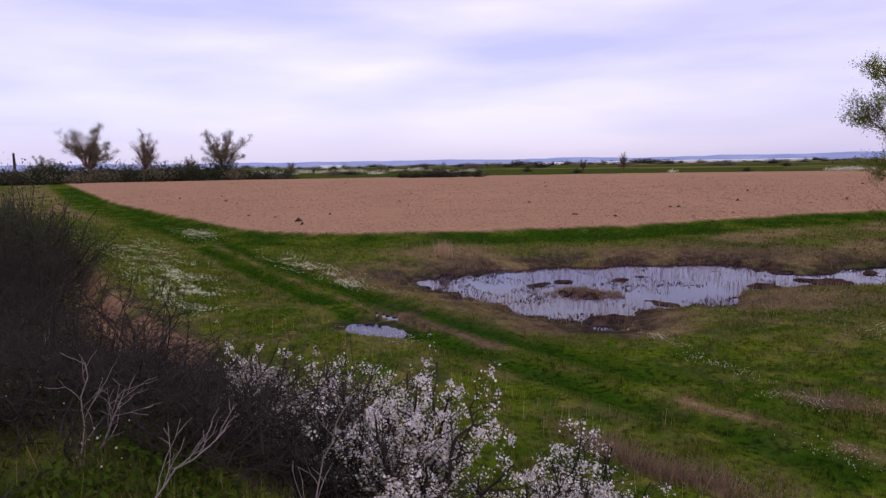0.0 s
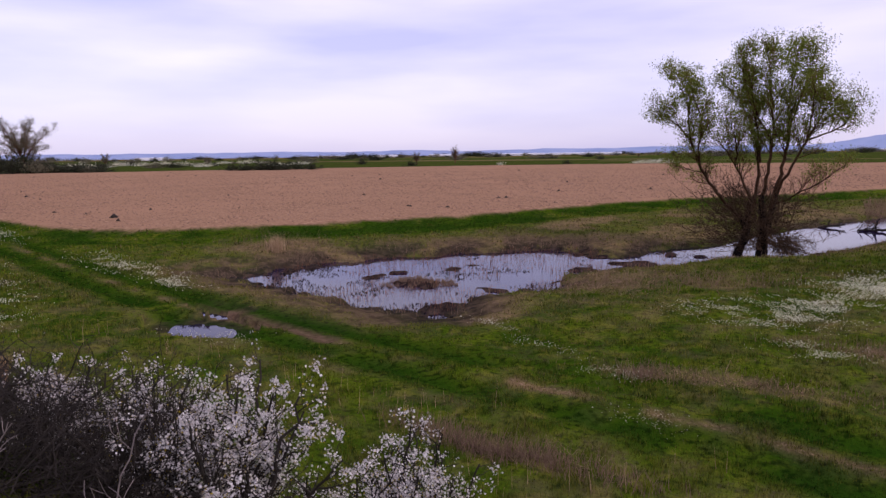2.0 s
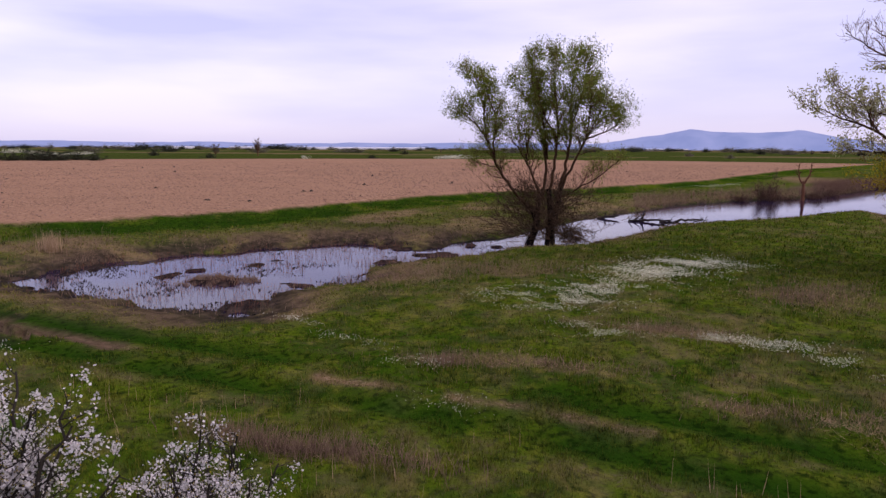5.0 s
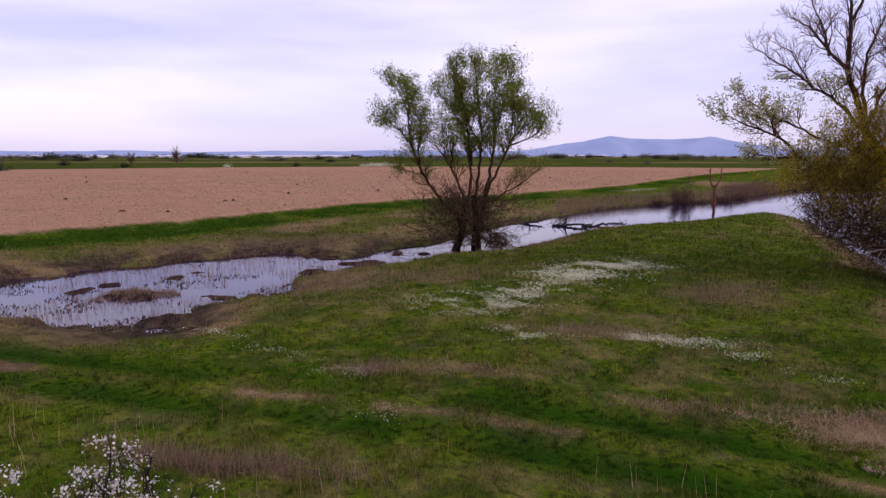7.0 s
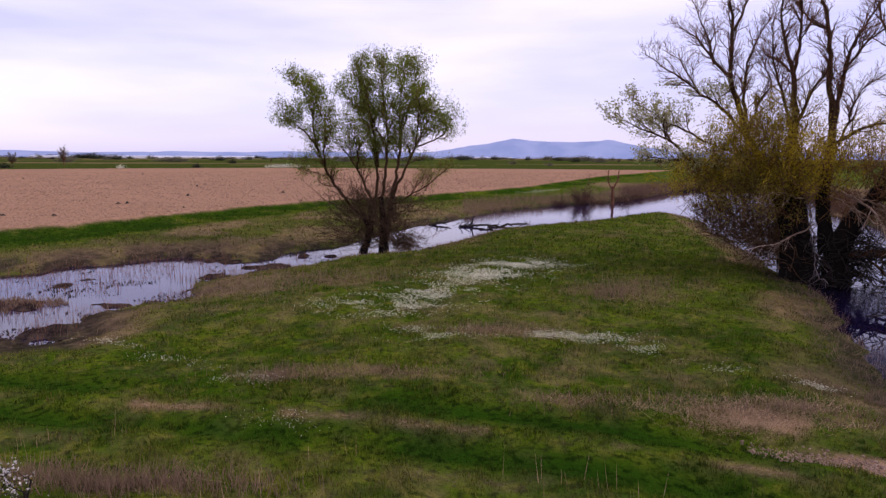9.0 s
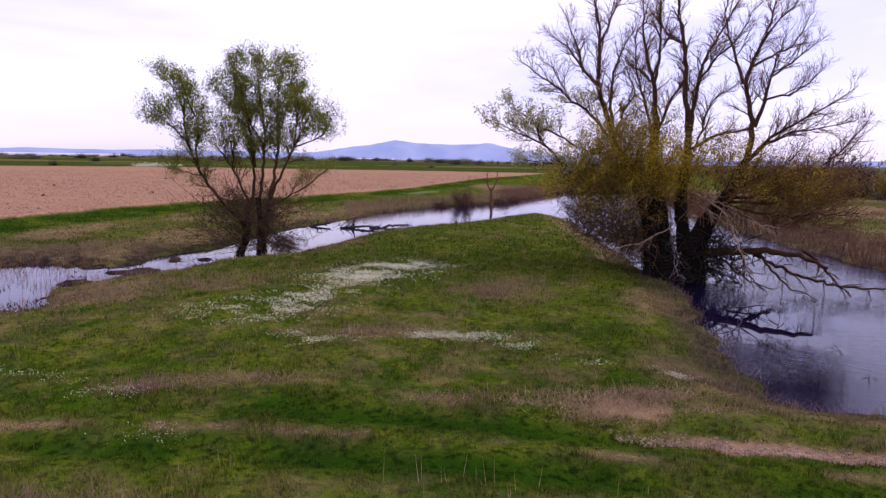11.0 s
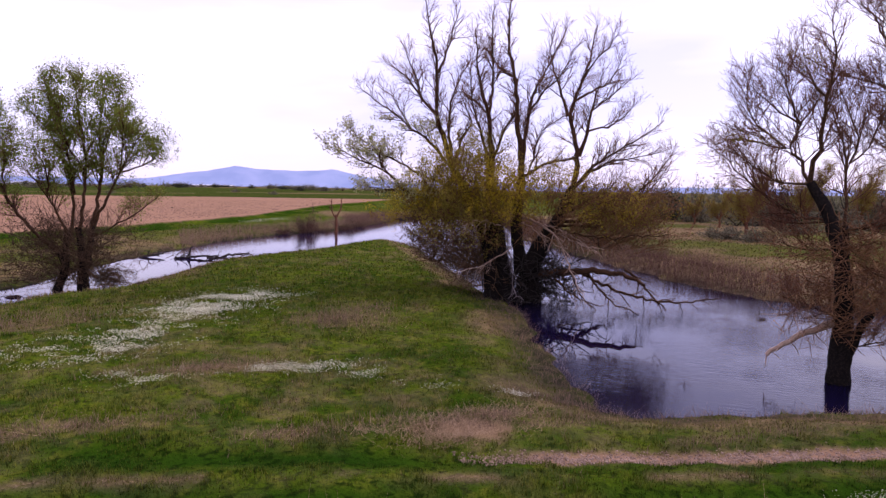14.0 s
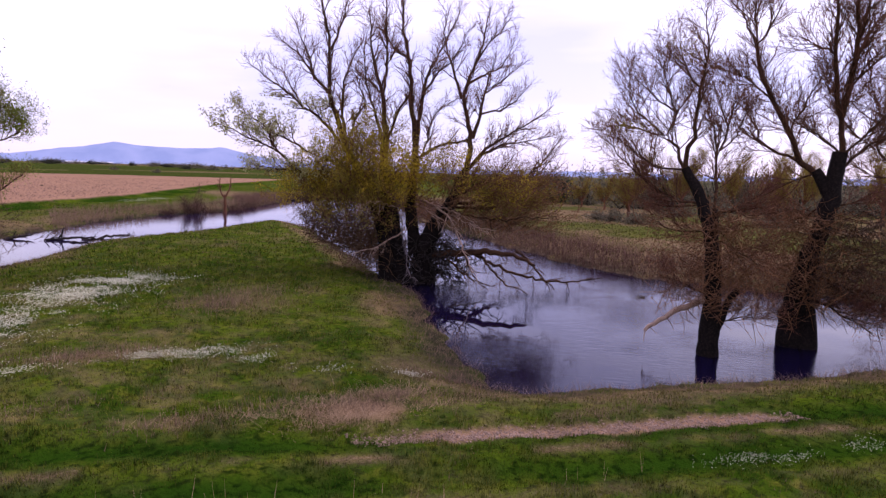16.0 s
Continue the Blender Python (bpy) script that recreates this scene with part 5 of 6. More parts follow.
bush_dark = shrub(rt, M_BUSH, "dark leafless hedge shrub on the plain")
bush_green = shrub(rt, M_FARLEAF, "grey-green shrub on the plain")
bush_white = shrub(rt, M_FLOWER, "white-blossoming blackthorn shrub far off", group="blossoming shrubs far off")
for ob, az, dist, s in ((bush_dark, -43.2, 205, 4), (bush_green, -58.9, 236, 4), (bush_white, -12.3, 260, 2.2)):
    x, y = polar(az, dist)
    ob.matrix_basis = pose(x, y, height(x, y)) @ Matrix.Diagonal((s * 1.6, s, s * 0.75, 1))
for k in range(7):
    x, y = polar(-46.3 + 1.05 * k, 207 + rt.uniform(-3, 3))
    stand(bush_dark, x, y, 3.4, 2.6 + rt.uniform(-0.4, 0.4), k * 50)
for k in range(78):
    x, y = polar(-79 + k * 0.30 + rt.uniform(-0.3, 0.3), 229 + rt.uniform(-5, 14))
    stand((bush_dark, bush_green, bush_dark)[k % 3], x, y, rt.uniform(3.6, 6.4), rt.uniform(4.0, 7.0) if k < 66 else rt.uniform(1.8, 3.4), k * 70)
for k in range(34):
    x, y = polar(-64 + k * 0.72 + rt.uniform(-0.3, 0.3), rt.uniform(300, 460))
    stand((bush_white, bush_green, bush_white, bush_dark)[k % 4], x, y, rt.uniform(3, 7), rt.uniform(1.5, 3.2), k * 70)
for k in range(5):
    x, y = polar(-13.6 + k * 0.6, 255 + k)
    stand(bush_white, x, y, 2.6, 1.5, k * 40)
for k in range(44):
    x, y = polar(rt.uniform(-58, 20), rt.uniform(520, 1500))
    stand((bush_dark, bush_green)[k % 2], x, y, rt.uniform(5, 16), rt.uniform(3, 6), k * 33)
for k in range(26):
    x, y = polar(rt.uniform(-60, 18), rt.uniform(1500, 2600))
    stand((bush_dark, bush_green)[k % 2], x, y, rt.uniform(30, 70), rt.uniform(7, 14), k * 33)
for az, dist, s, src in ((-24.6, 245, 1.6, bush_white), (-19.2, 250, 2.0, bush_dark), (-3.0, 300, 2.0, bush_green), (9.0, 330, 2.4, bush_green), (-32.0, 255, 2.4, bush_dark), (-36.0, 320, 3.0, bush_dark), (-16.5, 420, 3.4, bush_dark), (6.0, 420, 3.0, bush_green)):
    stand(src, *polar(az, dist), s, s * 0.9, az * 11)
for k in range(60):
    x, y = polar(-60 + k * 1.3 + rt.uniform(-0.5, 0.5), rt.uniform(900, 1500))
    stand((bush_dark, bush_green)[k % 2], x, y, rt.uniform(6, 12), rt.uniform(4, 9), k * 33)
for az, dist, s in ((44.3, 68, 1.6), (45.6, 66, 2.0), (47.2, 63, 1.8), (50, 80, 2.4), (53, 84, 2.6), (57, 68, 2.2)):
    stand(bush_green, *polar(az, dist), s, s * 0.8, az * 13)
# woods beyond the pond
wood = shrub(rt, M_FARLEAF, "half-leafed wood-edge tree crown beyond the meadow", "wood_edge_tree", "wood edge beyond the pond", 2400, 0.055, 0.7)
wood.matrix_basis = pose(*polar(42, 118), 0.5) @ Matrix.Diagonal((5, 5, 5.6, 1))
for k in range(36):
    x, y = polar(38.5 + k * 1.0 + rt.uniform(-0.4, 0.4), rt.uniform(95, 135))
    stand((wood, bush_green, wood, bush_dark)[k % 4], x, y, rt.uniform(3.5, 6), rt.uniform(3.6, 6.4), k * 77)


# ---- greenhouses far off ----
def greenhouse(rng):
    root = new("greenhouse")
    tagged(root, "long low white-roofed farm building far across the plain", "building", "far farm buildings")
    v = [(-1, -0.5, 0), (1, -0.5, 0), (1, 0.5, 0), (-1, 0.5, 0), (-1, -0.5, 0.7), (1, -0.5, 0.7), (1, 0.5, 0.7), (-1, 0.5, 0.7), (-1, 0, 1), (1, 0, 1)]
    part("wall", mesh_of("wall", v[:8], np.array([[0, 1, 5, 4], [1, 2, 6, 5], [2, 3, 7, 6], [3, 0, 4, 7]]), M_WALL), root)
    part("roof", mesh_of("roof", [(x * 1.01, y * 1.05, z) for x, y, z in v[4:]], [np.array([[0, 1, 5, 4], [2, 3, 4, 5]]), np.array([[1, 2, 5], [3, 0, 4]])], M_WALL), root)
    return root


def chimney():
    root = new("factory_chimney")
    tagged(root, "slim grey factory chimney far off on the plain", "chimney")
    tb = Tubes()
    tb.add([(0, 0, 0), (0, 0, 8), (0, 0, 16), (0, 0, 24)], (1.6, 1.4, 1.25, 1.1), 12)
    part("shaft", tb.mesh("shaft", M_SCRUB), root)
    rim = Tubes()
    rim.add([(0, 0, 23.4), (0, 0, 24.2)], (1.35, 1.35), 12)
    part("rim", rim.mesh("rim", M_WALL), root)
    root.location = (*polar(-74.5, 900), 0.8)


chimney()
gh = greenhouse(rt)
gh.matrix_basis = pose(*polar(-25, 1700), 0.8, 0, 0, 25) @ Matrix.Diagonal((60, 20, 6, 1))
for az, dist, w, t in ((-22.5, 1750, 45, 20), (-19.5, 1900, 80, 15), (-16.5, 1800, 50, 10), (-28.5, 1900, 70, 30), (-34, 1700, 30, 30), (-38, 2100, 60, 35), (-52, 1500, 40, 50), (-9, 2000, 50, 5), (4.4, 2200, 60, 0), (11.5, 1700, 14, 0)):
    copy_thing(gh, pose(*polar(az, dist), 0.8, 0, 0, -az + t) @ Matrix.Diagonal((w / 60, 0.8, 1, 1)))


# ---- grass, reeds and flowers ----
def blades(name, n, lo, hi, rng, tall, wide, label, zone):
    """Grass blades as thin triangles, denser towards the levee."""
    d = np.exp(rng.uniform(math.log(lo), math.log(hi), n))
    a = np.radians(rng.uniform(*zone, n))
    x, y = d * np.sin(a), d * np.cos(a)
    z, dry, mud, soil, crop, dirt = land(x, y)
    tuft = fbm(x, y, 2.2, 50, 3)
    off = np.degrees(a)
    keep = (rng.uniform(0, 1, n) < np.minimum(np.minimum(off - zone[0], zone[1] - off) / 12, 1)) & (rng.uniform(0, 1, n) < (d / lo - 1) / 0.35) & (z > 0.05) & (soil < 0.3) & (mud < 0.38 + rng.uniform(-0.2, 0.25, n)) & (dirt < rng.uniform(0.1, 0.9, n)) & (tuft + rng.uniform(-0.3, 0.35, n) > 0.36)
    x, y, z, dry, mud, crop, d, tuft = (v[keep] for v in (x, y, z, dry, mud, crop, d, tuft))
    n = len(x)
    h = tall * rng.uniform(0.5, 1.3, n) * (0.42 + 1.3 * tuft ** 1.7) * (1 - 0.25 * dry) * (1 - 0.45 * np.clip(crop, 0, 1))
    w = wide * rng.uniform(0.6, 1.3, n) * np.maximum(d / 9, 0.7)
    lean, ang = rng.uniform(0.1, 0.75, n) * h, rng.uniform(0, 2 * math.pi, n)
    lx, ly = np.cos(ang), np.sin(ang)
    base = np.stack([x, y, z - 0.01], 1)
    side = np.stack([-ly * w, lx * w, np.zeros(n)], 1)
    tip = base + np.stack([lx * lean, ly * lean, h], 1)
    v = np.stack([base - side, base + side, tip], 1).reshape(-1, 3)
    me = mesh_of(name, v, np.arange(3 * n).reshape(-1, 3), M_GRASS)
    dry = np.clip(dry * 0.85 + (rng.uniform(0, 1, n) < 0.06 + 0.1 * dry) * 0.7, 0, 1)
    put_cover(me, *(np.repeat(c, 3) for c in (dry, mud * 0, mud * 0, crop)))
    return tagged(new(name, me), label, "grass", kind="stuff")


rg = np.random.default_rng(21)
blades("meadow_grass", 520000, 6.0, 28, rg, 0.085, 0.006, "green meadow grass with dry blades", (-92, 82))
blades("levee_grass", 34000, 2.2, 7.0, rg, 0.16, 0.004, "grass and weeds on the levee slope under the scrub", (-100, -8))
blades("far_grass", 260000, 20, 75, rg, 0.13, 0.007, "rough green grass beyond the water", (-82, 60))


def upright(name, x, y, h, w, mat, rng, label, category, foot=0.0, lean=0.15):
    """Thin upright stalks, each a narrow three-sided spike."""
    n = len(x)
    z = np.maximum(land(x, y)[0], foot)
    ang = rng.uniform(0, 6.283, n)
    k = np.array([0, 2.094, 4.189])
    ring = np.stack([np.cos(ang[:, None] + k), np.sin(ang[:, None] + k), np.zeros((n, 3))], -1) * w[:, None, None]
    base = np.stack([x, y, z - 0.03], 1)[:, None] + ring
    tip = np.stack([x, y, z], 1) + np.stack([rng.normal(0, lean, n) * h, rng.normal(0, lean, n) * h, h], 1)
    v = np.concatenate([base, tip[:, None]], 1).reshape(-1, 3)
    i = np.arange(n)[:, None] * 4
    return tagged(new(name, mesh_of(name, v, np.concatenate([i + [0, 1, 3], i + [1, 2, 3], i + [2, 0, 3]]), mat)), label, category, kind="stuff")


def scattered(n, x0, y0, x1, y1, test, rng):
    x, y = rng.uniform(x0, x1, n), rng.uniform(y0, y1, n)
    ok = test(x, y)
    return x[ok], y[ok]


# dead reed stems standing in the shallow pond, dark colour doubling for reflection streaks
x, y = scattered(10000, -20, 16, -6, 32, lambda x, y: (shore_distance(x, y) < 0.2) & (fbm(x, y, 0.5, 60) > 0.44), rg)
upright("pond_reeds", x, y, rg.uniform(0.04, 0.30, len(x)) * rg.choice([0.5, 1, 1.6], len(x)), np.full(len(x), 0.006), M_TWIG, rg, "thin dead reed stems standing in shallow water", "reeds", foot=-0.02)
x, y = scattered(16000, -20.5, 15.5, -5, 33, lambda x, y: (lambda d: (d < 0.5) & (fbm(x, y, 0.8, 66) + 0.22 * np.exp(-((d / 0.9) ** 2)) + 0.012 * (22 - y) > 0.60))(shore_distance(x, y)), rg)
upright("floating_debris", x, y, rg.uniform(0.01, 0.07, len(x)), rg.uniform(0.015, 0.05, len(x)), M_SCRUB, rg, "dark rotting stalks and scum on the shallow water", "debris", foot=0.0, lean=1.2)
# sedge on the islet
x, y = scattered(2600, -15, 19.6, -11.6, 22.2, lambda x, y: oval(x, y, -13.3, 20.9, 1.5, 0.85, 20) + (fbm(x, y, 1.8, 14) - 0.5) * 2.4 < 0.75, rg)
upright("sedge_islet", x, y, rg.uniform(0.05, 0.22, len(x)), np.full(len(x), 0.012), M_REED, rg, "brown sedge tuft on a muddy islet", "sedge", lean=0.5)
# reed belts along the far shores
x, y = scattered(120000, 20, 5, 52, 100, lambda x, y: (lambda d: (d > -0.2) & (d < 2.6 + 2 * fbm(x, y, 0.3, 61)) & (x > 22))(shore_distance(x, y)), rg)
upright("reed_belt", x, y, rg.uniform(0.4, 1.25, len(x)), np.full(len(x), 0.010), M_RUST, rg, "reddish-brown dead reeds along the far bank", "reeds", lean=0.25)
x, y = scattered(60000, 2, 50, 40, 104, lambda x, y: (lambda d: (d > -0.1) & (d < 2.2 + 2 * fbm(x, y, 0.3, 62)) & (y > 1.45 * x + 46 + 9 * (fbm(x, y, 0.25, 67) - 0.5)))(shore_distance(x, y)), rg)
upright("reed_belt", x, y, rg.uniform(0.2, 0.95, len(x)) * (0.5 + fbm(x, y, 0.5, 68)), np.full(len(x), 0.014), M_REED, rg, "brown dead reeds along the channel", "reeds", lean=0.25)
x, y = scattered(15000, -24, 17, 0, 44, lambda x, y: (lambda d: (d > -0.1) & (d < 1.6) & (fbm(x, y, 0.4, 63) > 0.5))(shore_distance(x, y)), rg)
upright("shore_sedge", x, y, rg.uniform(0.08, 0.4, len(x)), np.full(len(x), 0.009), M_REED, rg, "dead brown sedge on the muddy shore", "sedge", lean=0.5)
# a pale reed tuft near the field bank
x, y = rg.normal(-21.6, 0.18, 260), rg.normal(22.9, 0.18, 260)
upright("reed_tuft", x, y, rg.uniform(0.4, 0.95, 260), np.full(260, 0.008), M_STALK, rg, "pale tuft of tall dead reeds below the field", "reeds", lean=0.12)
# dead grass and twigs hanging over the peninsula's edge
x, y = scattered(90000, -1, 8, 22, 58, lambda x, y: (lambda d: (d > -0.15) & (d < 0.75 + 0.5 * fbm(x, y, 0.9, 69)))(shore_distance(x, y)), rg)
upright("bank_fringe", x, y, rg.uniform(0.04, 0.24, len(x)) * (0.4 + 1.2 * fbm(x, y, 1.2, 71)), np.full(len(x), 0.006), M_REED, rg, "dead brown grass fringing the water's edge", "grass", lean=0.9)
# tall dry grass in the dry spots
xs, ys = [], []
for cx, cy, rx, ry, k in DRY_SPOTS[:9]:
    n = int(900 * k * rx * ry)
    xs.append(rg.normal(cx, rx * 0.55, n)), ys.append(rg.normal(cy, ry * 0.55, n))
xs.append(rg.normal(5.6, 1.0, 500)), ys.append(rg.normal(20.4, 1.0, 500))
for cx, cy, rx, ry, n in ((5.3, 10.9, 0.55, 0.3, 1500), (4.55, 10.15, 0.4, 0.16, 1300), (3.9, 10.9, 0.6, 0.2, 700), (6.1, 11.1, 0.4, 0.2, 700)):
    xs.append(rg.normal(cx, rx, n)), ys.append(rg.normal(cy, ry, n))
x, y = np.concatenate(xs), np.concatenate(ys)
ok = shore_distance(x, y) > 0.3
x, y = x[ok], y[ok]
upright("dry_grass", x, y, rg.uniform(0.02, 0.08, len(x)) * rg.choice([1, 1, 1, 1.9], len(x)), np.full(len(x), 0.005), M_STALK, rg, "tufts of pale dry grass in the meadow", "dry grass", lean=2.2)
# upright tussocks of dead grass: x, y, half-widths, height, how many
xs, ys, hs = [], [], []
for cx, cy, rx, ry, tall, n in ((-4.4, 8.0, 0.5, 0.14, 0.30, 520), (-3.7, 8.05, 0.45, 0.14, 0.32, 520), (-3.1, 8.1, 0.4, 0.14, 0.24, 320), (-2.3, 7.9, 0.4, 0.14, 0.22, 300), (-5.2, 8.4, 0.4, 0.15, 0.25, 260), (-3.0, 12.3, 0.22, 0.2, 0.30, 260), (-2.75, 12.1, 0.3, 0.15, 0.16, 160),
                                (1.2, 15.6, 1.0, 0.3, 0.22, 900), (-1.4, 12.5, 1.2, 0.25, 0.16, 700), (5.3, 20.2, 0.8, 0.6, 0.42, 700), (6.6, 21.8, 0.6, 0.5, 0.34, 300), (2.3, 11.1, 0.6, 0.25, 0.16, 420), (5.7, 10.9, 0.6, 0.25, 0.20, 620), (4.0, 11.2, 0.5, 0.2, 0.16, 360),
                                (6.9, 10.4, 0.5, 0.25, 0.18, 300), (-3.2, 23.0, 1.3, 0.9, 0.34, 1000), (-6.0, 21.5, 1.2, 1.4, 0.36, 1100), (9.3, 8.6, 0.8, 0.15, 0.16, 260), (7.8, 12.2, 0.3, 0.5, 0.2, 240), (-11.5, 17.0, 1.2, 0.5, 0.3, 500), (-23, 24.4, 1.6, 1.2, 0.4, 600)):
    n = int(n * 0.6)
    xs.append(rg.normal(cx, rx, n)), ys.append(rg.normal(cy, ry, n)), hs.append(tall * rg.uniform(0.4, 1.25, n))
x, y, h = np.concatenate(xs), np.concatenate(ys), np.concatenate(hs)
ok = shore_distance(x, y) > 0.1
upright("dead_grass_tussocks", x[ok], y[ok], h[ok], np.full(ok.sum(), 0.006), M_REED, rg, "upright tussocks of mauve-brown dead grass", "dry grass", lean=0.35)
x, y = scattered(600, -16, 6.5, 14, 9.6, lambda x, y: (0.23 * x + 0.973 * y > 5.2) & (0.23 * x + 0.973 * y < 8.4) & (fbm(x, y, 0.5, 64) > 0.45), rg)
upright("dry_stems", x, y, rg.uniform(0.15, 0.5, len(x)), np.full(len(x), 0.004), M_STALK, rg, "single pale dry stems at the levee's foot", "dry grass", lean=0.1)

# low leafy weeds under the scrub
x, y = scattered(26000, -8.5, 0.2, -2.6, 3.0, lambda x, y: fbm(x, y, 1.1, 90) + 0.10 * (1.4 - y) > 0.47, rg)
z = land(x, y)[0] + rg.uniform(0.0, 0.16, len(x)) * (0.4 + fbm(x, y, 2.5, 91))
tagged(new("levee_weeds", leaf_mesh("levee_weeds", np.stack([x, y, z], 1), 0.055, M_WEED, rg, 0.5)), "low green leafy weeds among the scrub", "weeds", kind="stuff")

# white flowers in drifts
xs, ys = [], []
for cx, cy, rx, ry, turn, n in FLOWERS:
    u, v = rg.normal(0, 0.6, n * 6) * rx, rg.normal(0, 0.7, n * 6) * ry
    c, s = math.cos(radians(turn)), math.sin(radians(turn))
    xs.append(cx + u * c - v * s), ys.append(cy + u * s + v * c)
x, y = np.concatenate(xs), np.concatenate(ys)
ok = (fbm(x * 0.6, y * 1.6, 2.2, 70) + rg.uniform(-0.12, 0.12, len(x)) > 0.54) & (shore_distance(x, y) > 0.4)
x, y = x[ok], y[ok]
z = land(x, y)[0] + rg.uniform(0.06, 0.16, len(x))
tagged(new("meadow_flowers", leaf_mesh("meadow_flowers", np.stack([x, y, z], 1), 0.021 * np.clip(np.hypot(x, y) / 16, 0.75, 1.5), M_FLOWER, rg, 0.9)), "drifts of tiny white flowers in the grass", "flowers", kind="stuff")


# ---- clods on the ploughed field ----
def clods(name, x, y, size, mat, label):
    n = len(x)
    z = land(x, y)[0]
    oct_v = np.array([(1, 0, 0), (0, 1, 0), (-1, 0, 0), (0, -1, 0), (0, 0, 0.8), (0, 0, -0.6)])
    v = oct_v[None] * size[:, None, None] * rg.uniform(0.6, 1.3, (n, 6, 1)) + np.stack([x, y, z], 1)[:, None]
    f = np.array([(0, 1, 4), (1, 2, 4), (2, 3, 4), (3, 0, 4), (1, 0, 5), (2, 1, 5), (3, 2, 5), (0, 3, 5)])
    return tagged(new(name, mesh_of(name, v.reshape(-1, 3), (np.arange(n)[:, None, None] * 6 + f[None]).reshape(-1, 3), mat)), label, "soil", kind="stuff")


a, d = np.radians(rg.uniform(-72, 22, 40000)), np.exp(rg.uniform(math.log(30), math.log(190), 40000))
x, y = d * np.sin(a), d * np.cos(a)
ok = far_from(x, y, FIELD) < -0.8
x, y, d = x[ok], y[ok], d[ok]
clods("soil_clods", x, y, rg.uniform(0.03, 0.10, len(x)) * np.clip(d / 60, 0.8, 1.6), M_CLOD, "crumbled clods over the ploughed field")
a, d = np.radians(rg.uniform(-68, 18, 90)), np.exp(rg.uniform(math.log(45), math.log(200), 90))
x, y = d * np.sin(a), d * np.cos(a)
ok = far_from(x, y, FIELD) < -2
clods("dark_clods", x[ok], y[ok], rg.uniform(0.10, 0.28, ok.sum()), M_SCRUB, "dark lumps of turf on the ploughed field")


x = rg.uniform(4.4, 12.0, 5200)
y = np.interp(x, TRACK[:, 0], TRACK[:, 1]) + 0.84 + rg.normal(0, 0.12, 5200)
clods("rut_stones", x, y, rg.uniform(0.006, 0.028, 5200) * rg.choice([0.7, 1, 1.3], 5200), M_STONE, "small stones and crumbs of soil in the bare rut")


# ---- the blackthorn and the scrub below the levee ----
def blackthorn(x, y, top, wide, deep, rng, blooms, label):
    """A twiggy blackthorn whose outer twigs carry small white blossoms."""
    z = height(x, y)
    root = new("blackthorn_bush")
    root.location = (x, y, z)
    tagged(root, label, "bush", "blackthorns below the levee")
    tall = top - z
    limb, fine, tips = Tubes(), Tubes(), []
    opts = dict(levels=2, leaves=5, least=0.002, density=(8.0, 9.0), reach=(0.46, 0.22), thick=(0.010, 0.004), angle=(0.6, 1.35), lift=0.0, bend=0.02, **{"from": (0.3, 0.15)})
    for k in range(20):
        a, b = rng.uniform(-1, 1) * wide, rng.uniform(-1, 1) * deep
        h = tall * rng.uniform(0.62, 0.95) * (1 - 0.2 * (a / wide) ** 2)
        q, _ = bent(np.array([(rng.normal(0, 0.12), rng.normal(0, 0.12), 0), (a * 0.35, b * 0.35, h * 0.4), (a * 0.8, b * 0.8, h * 0.72), (a, b, h * 0.92)]), rng, 0.12, 0.02)
        branch_out(q, 0.025, 0.006, 0, rng, [limb, fine], tips, opts)
    part("stem_mass", limb.mesh("stem_mass", M_SCRUB), root)
    part("twig_mass", fine.mesh("twig_mass", M_SCRUB), root, "thin dark twigs")
    tips = np.array(tips)
    tips = tips[rng.uniform(0, 1, len(tips)) < np.clip((tips[:, 2] / tall - 0.12) / 0.4, 0, 1)]
    clustered = fbm(tips[:, 0] + x, tips[:, 2] + tips[:, 1], 3.2, 7)
    tips = tips[clustered + rng.uniform(-0.12, 0.12, len(tips)) > 0.42]
    at = tips[rng.integers(0, len(tips), blooms)]
    me = leaf_mesh("blossom", at, 0.019, M_BLOSSOM, rng, 1.0, 0.022)
    part("blossom", me, root, "many small white blossoms")
    part("bud_mass", leaf_mesh("bud_mass", at[: blooms // 6], 0.014, M_YELLOW, rng, 0.6, 0.03), root, "opening green leaf buds")
    return root


rb = np.random.default_rng(31)
BLACKTHORNS = [(-3.45, 2.95, 3.46, 0.75, 0.55, 11500), (-2.85, 3.65, 2.9, 0.45, 0.5, 5200), (-3.02, 4.6, 2.66, 0.42, 0.4, 4500), (-4.6, 3.2, 3.2, 0.5, 0.4, 6000), (-5.6, 3.1, 3.12, 0.6, 0.4, 6500), (-2.7, 4.1, 2.0, 0.6, 0.5, 2600)]
for x, y, top, wide, deep, n in BLACKTHORNS:
    blackthorn(x, y, top, wide, deep, rb, n, "blackthorn bush in full white blossom below the levee")


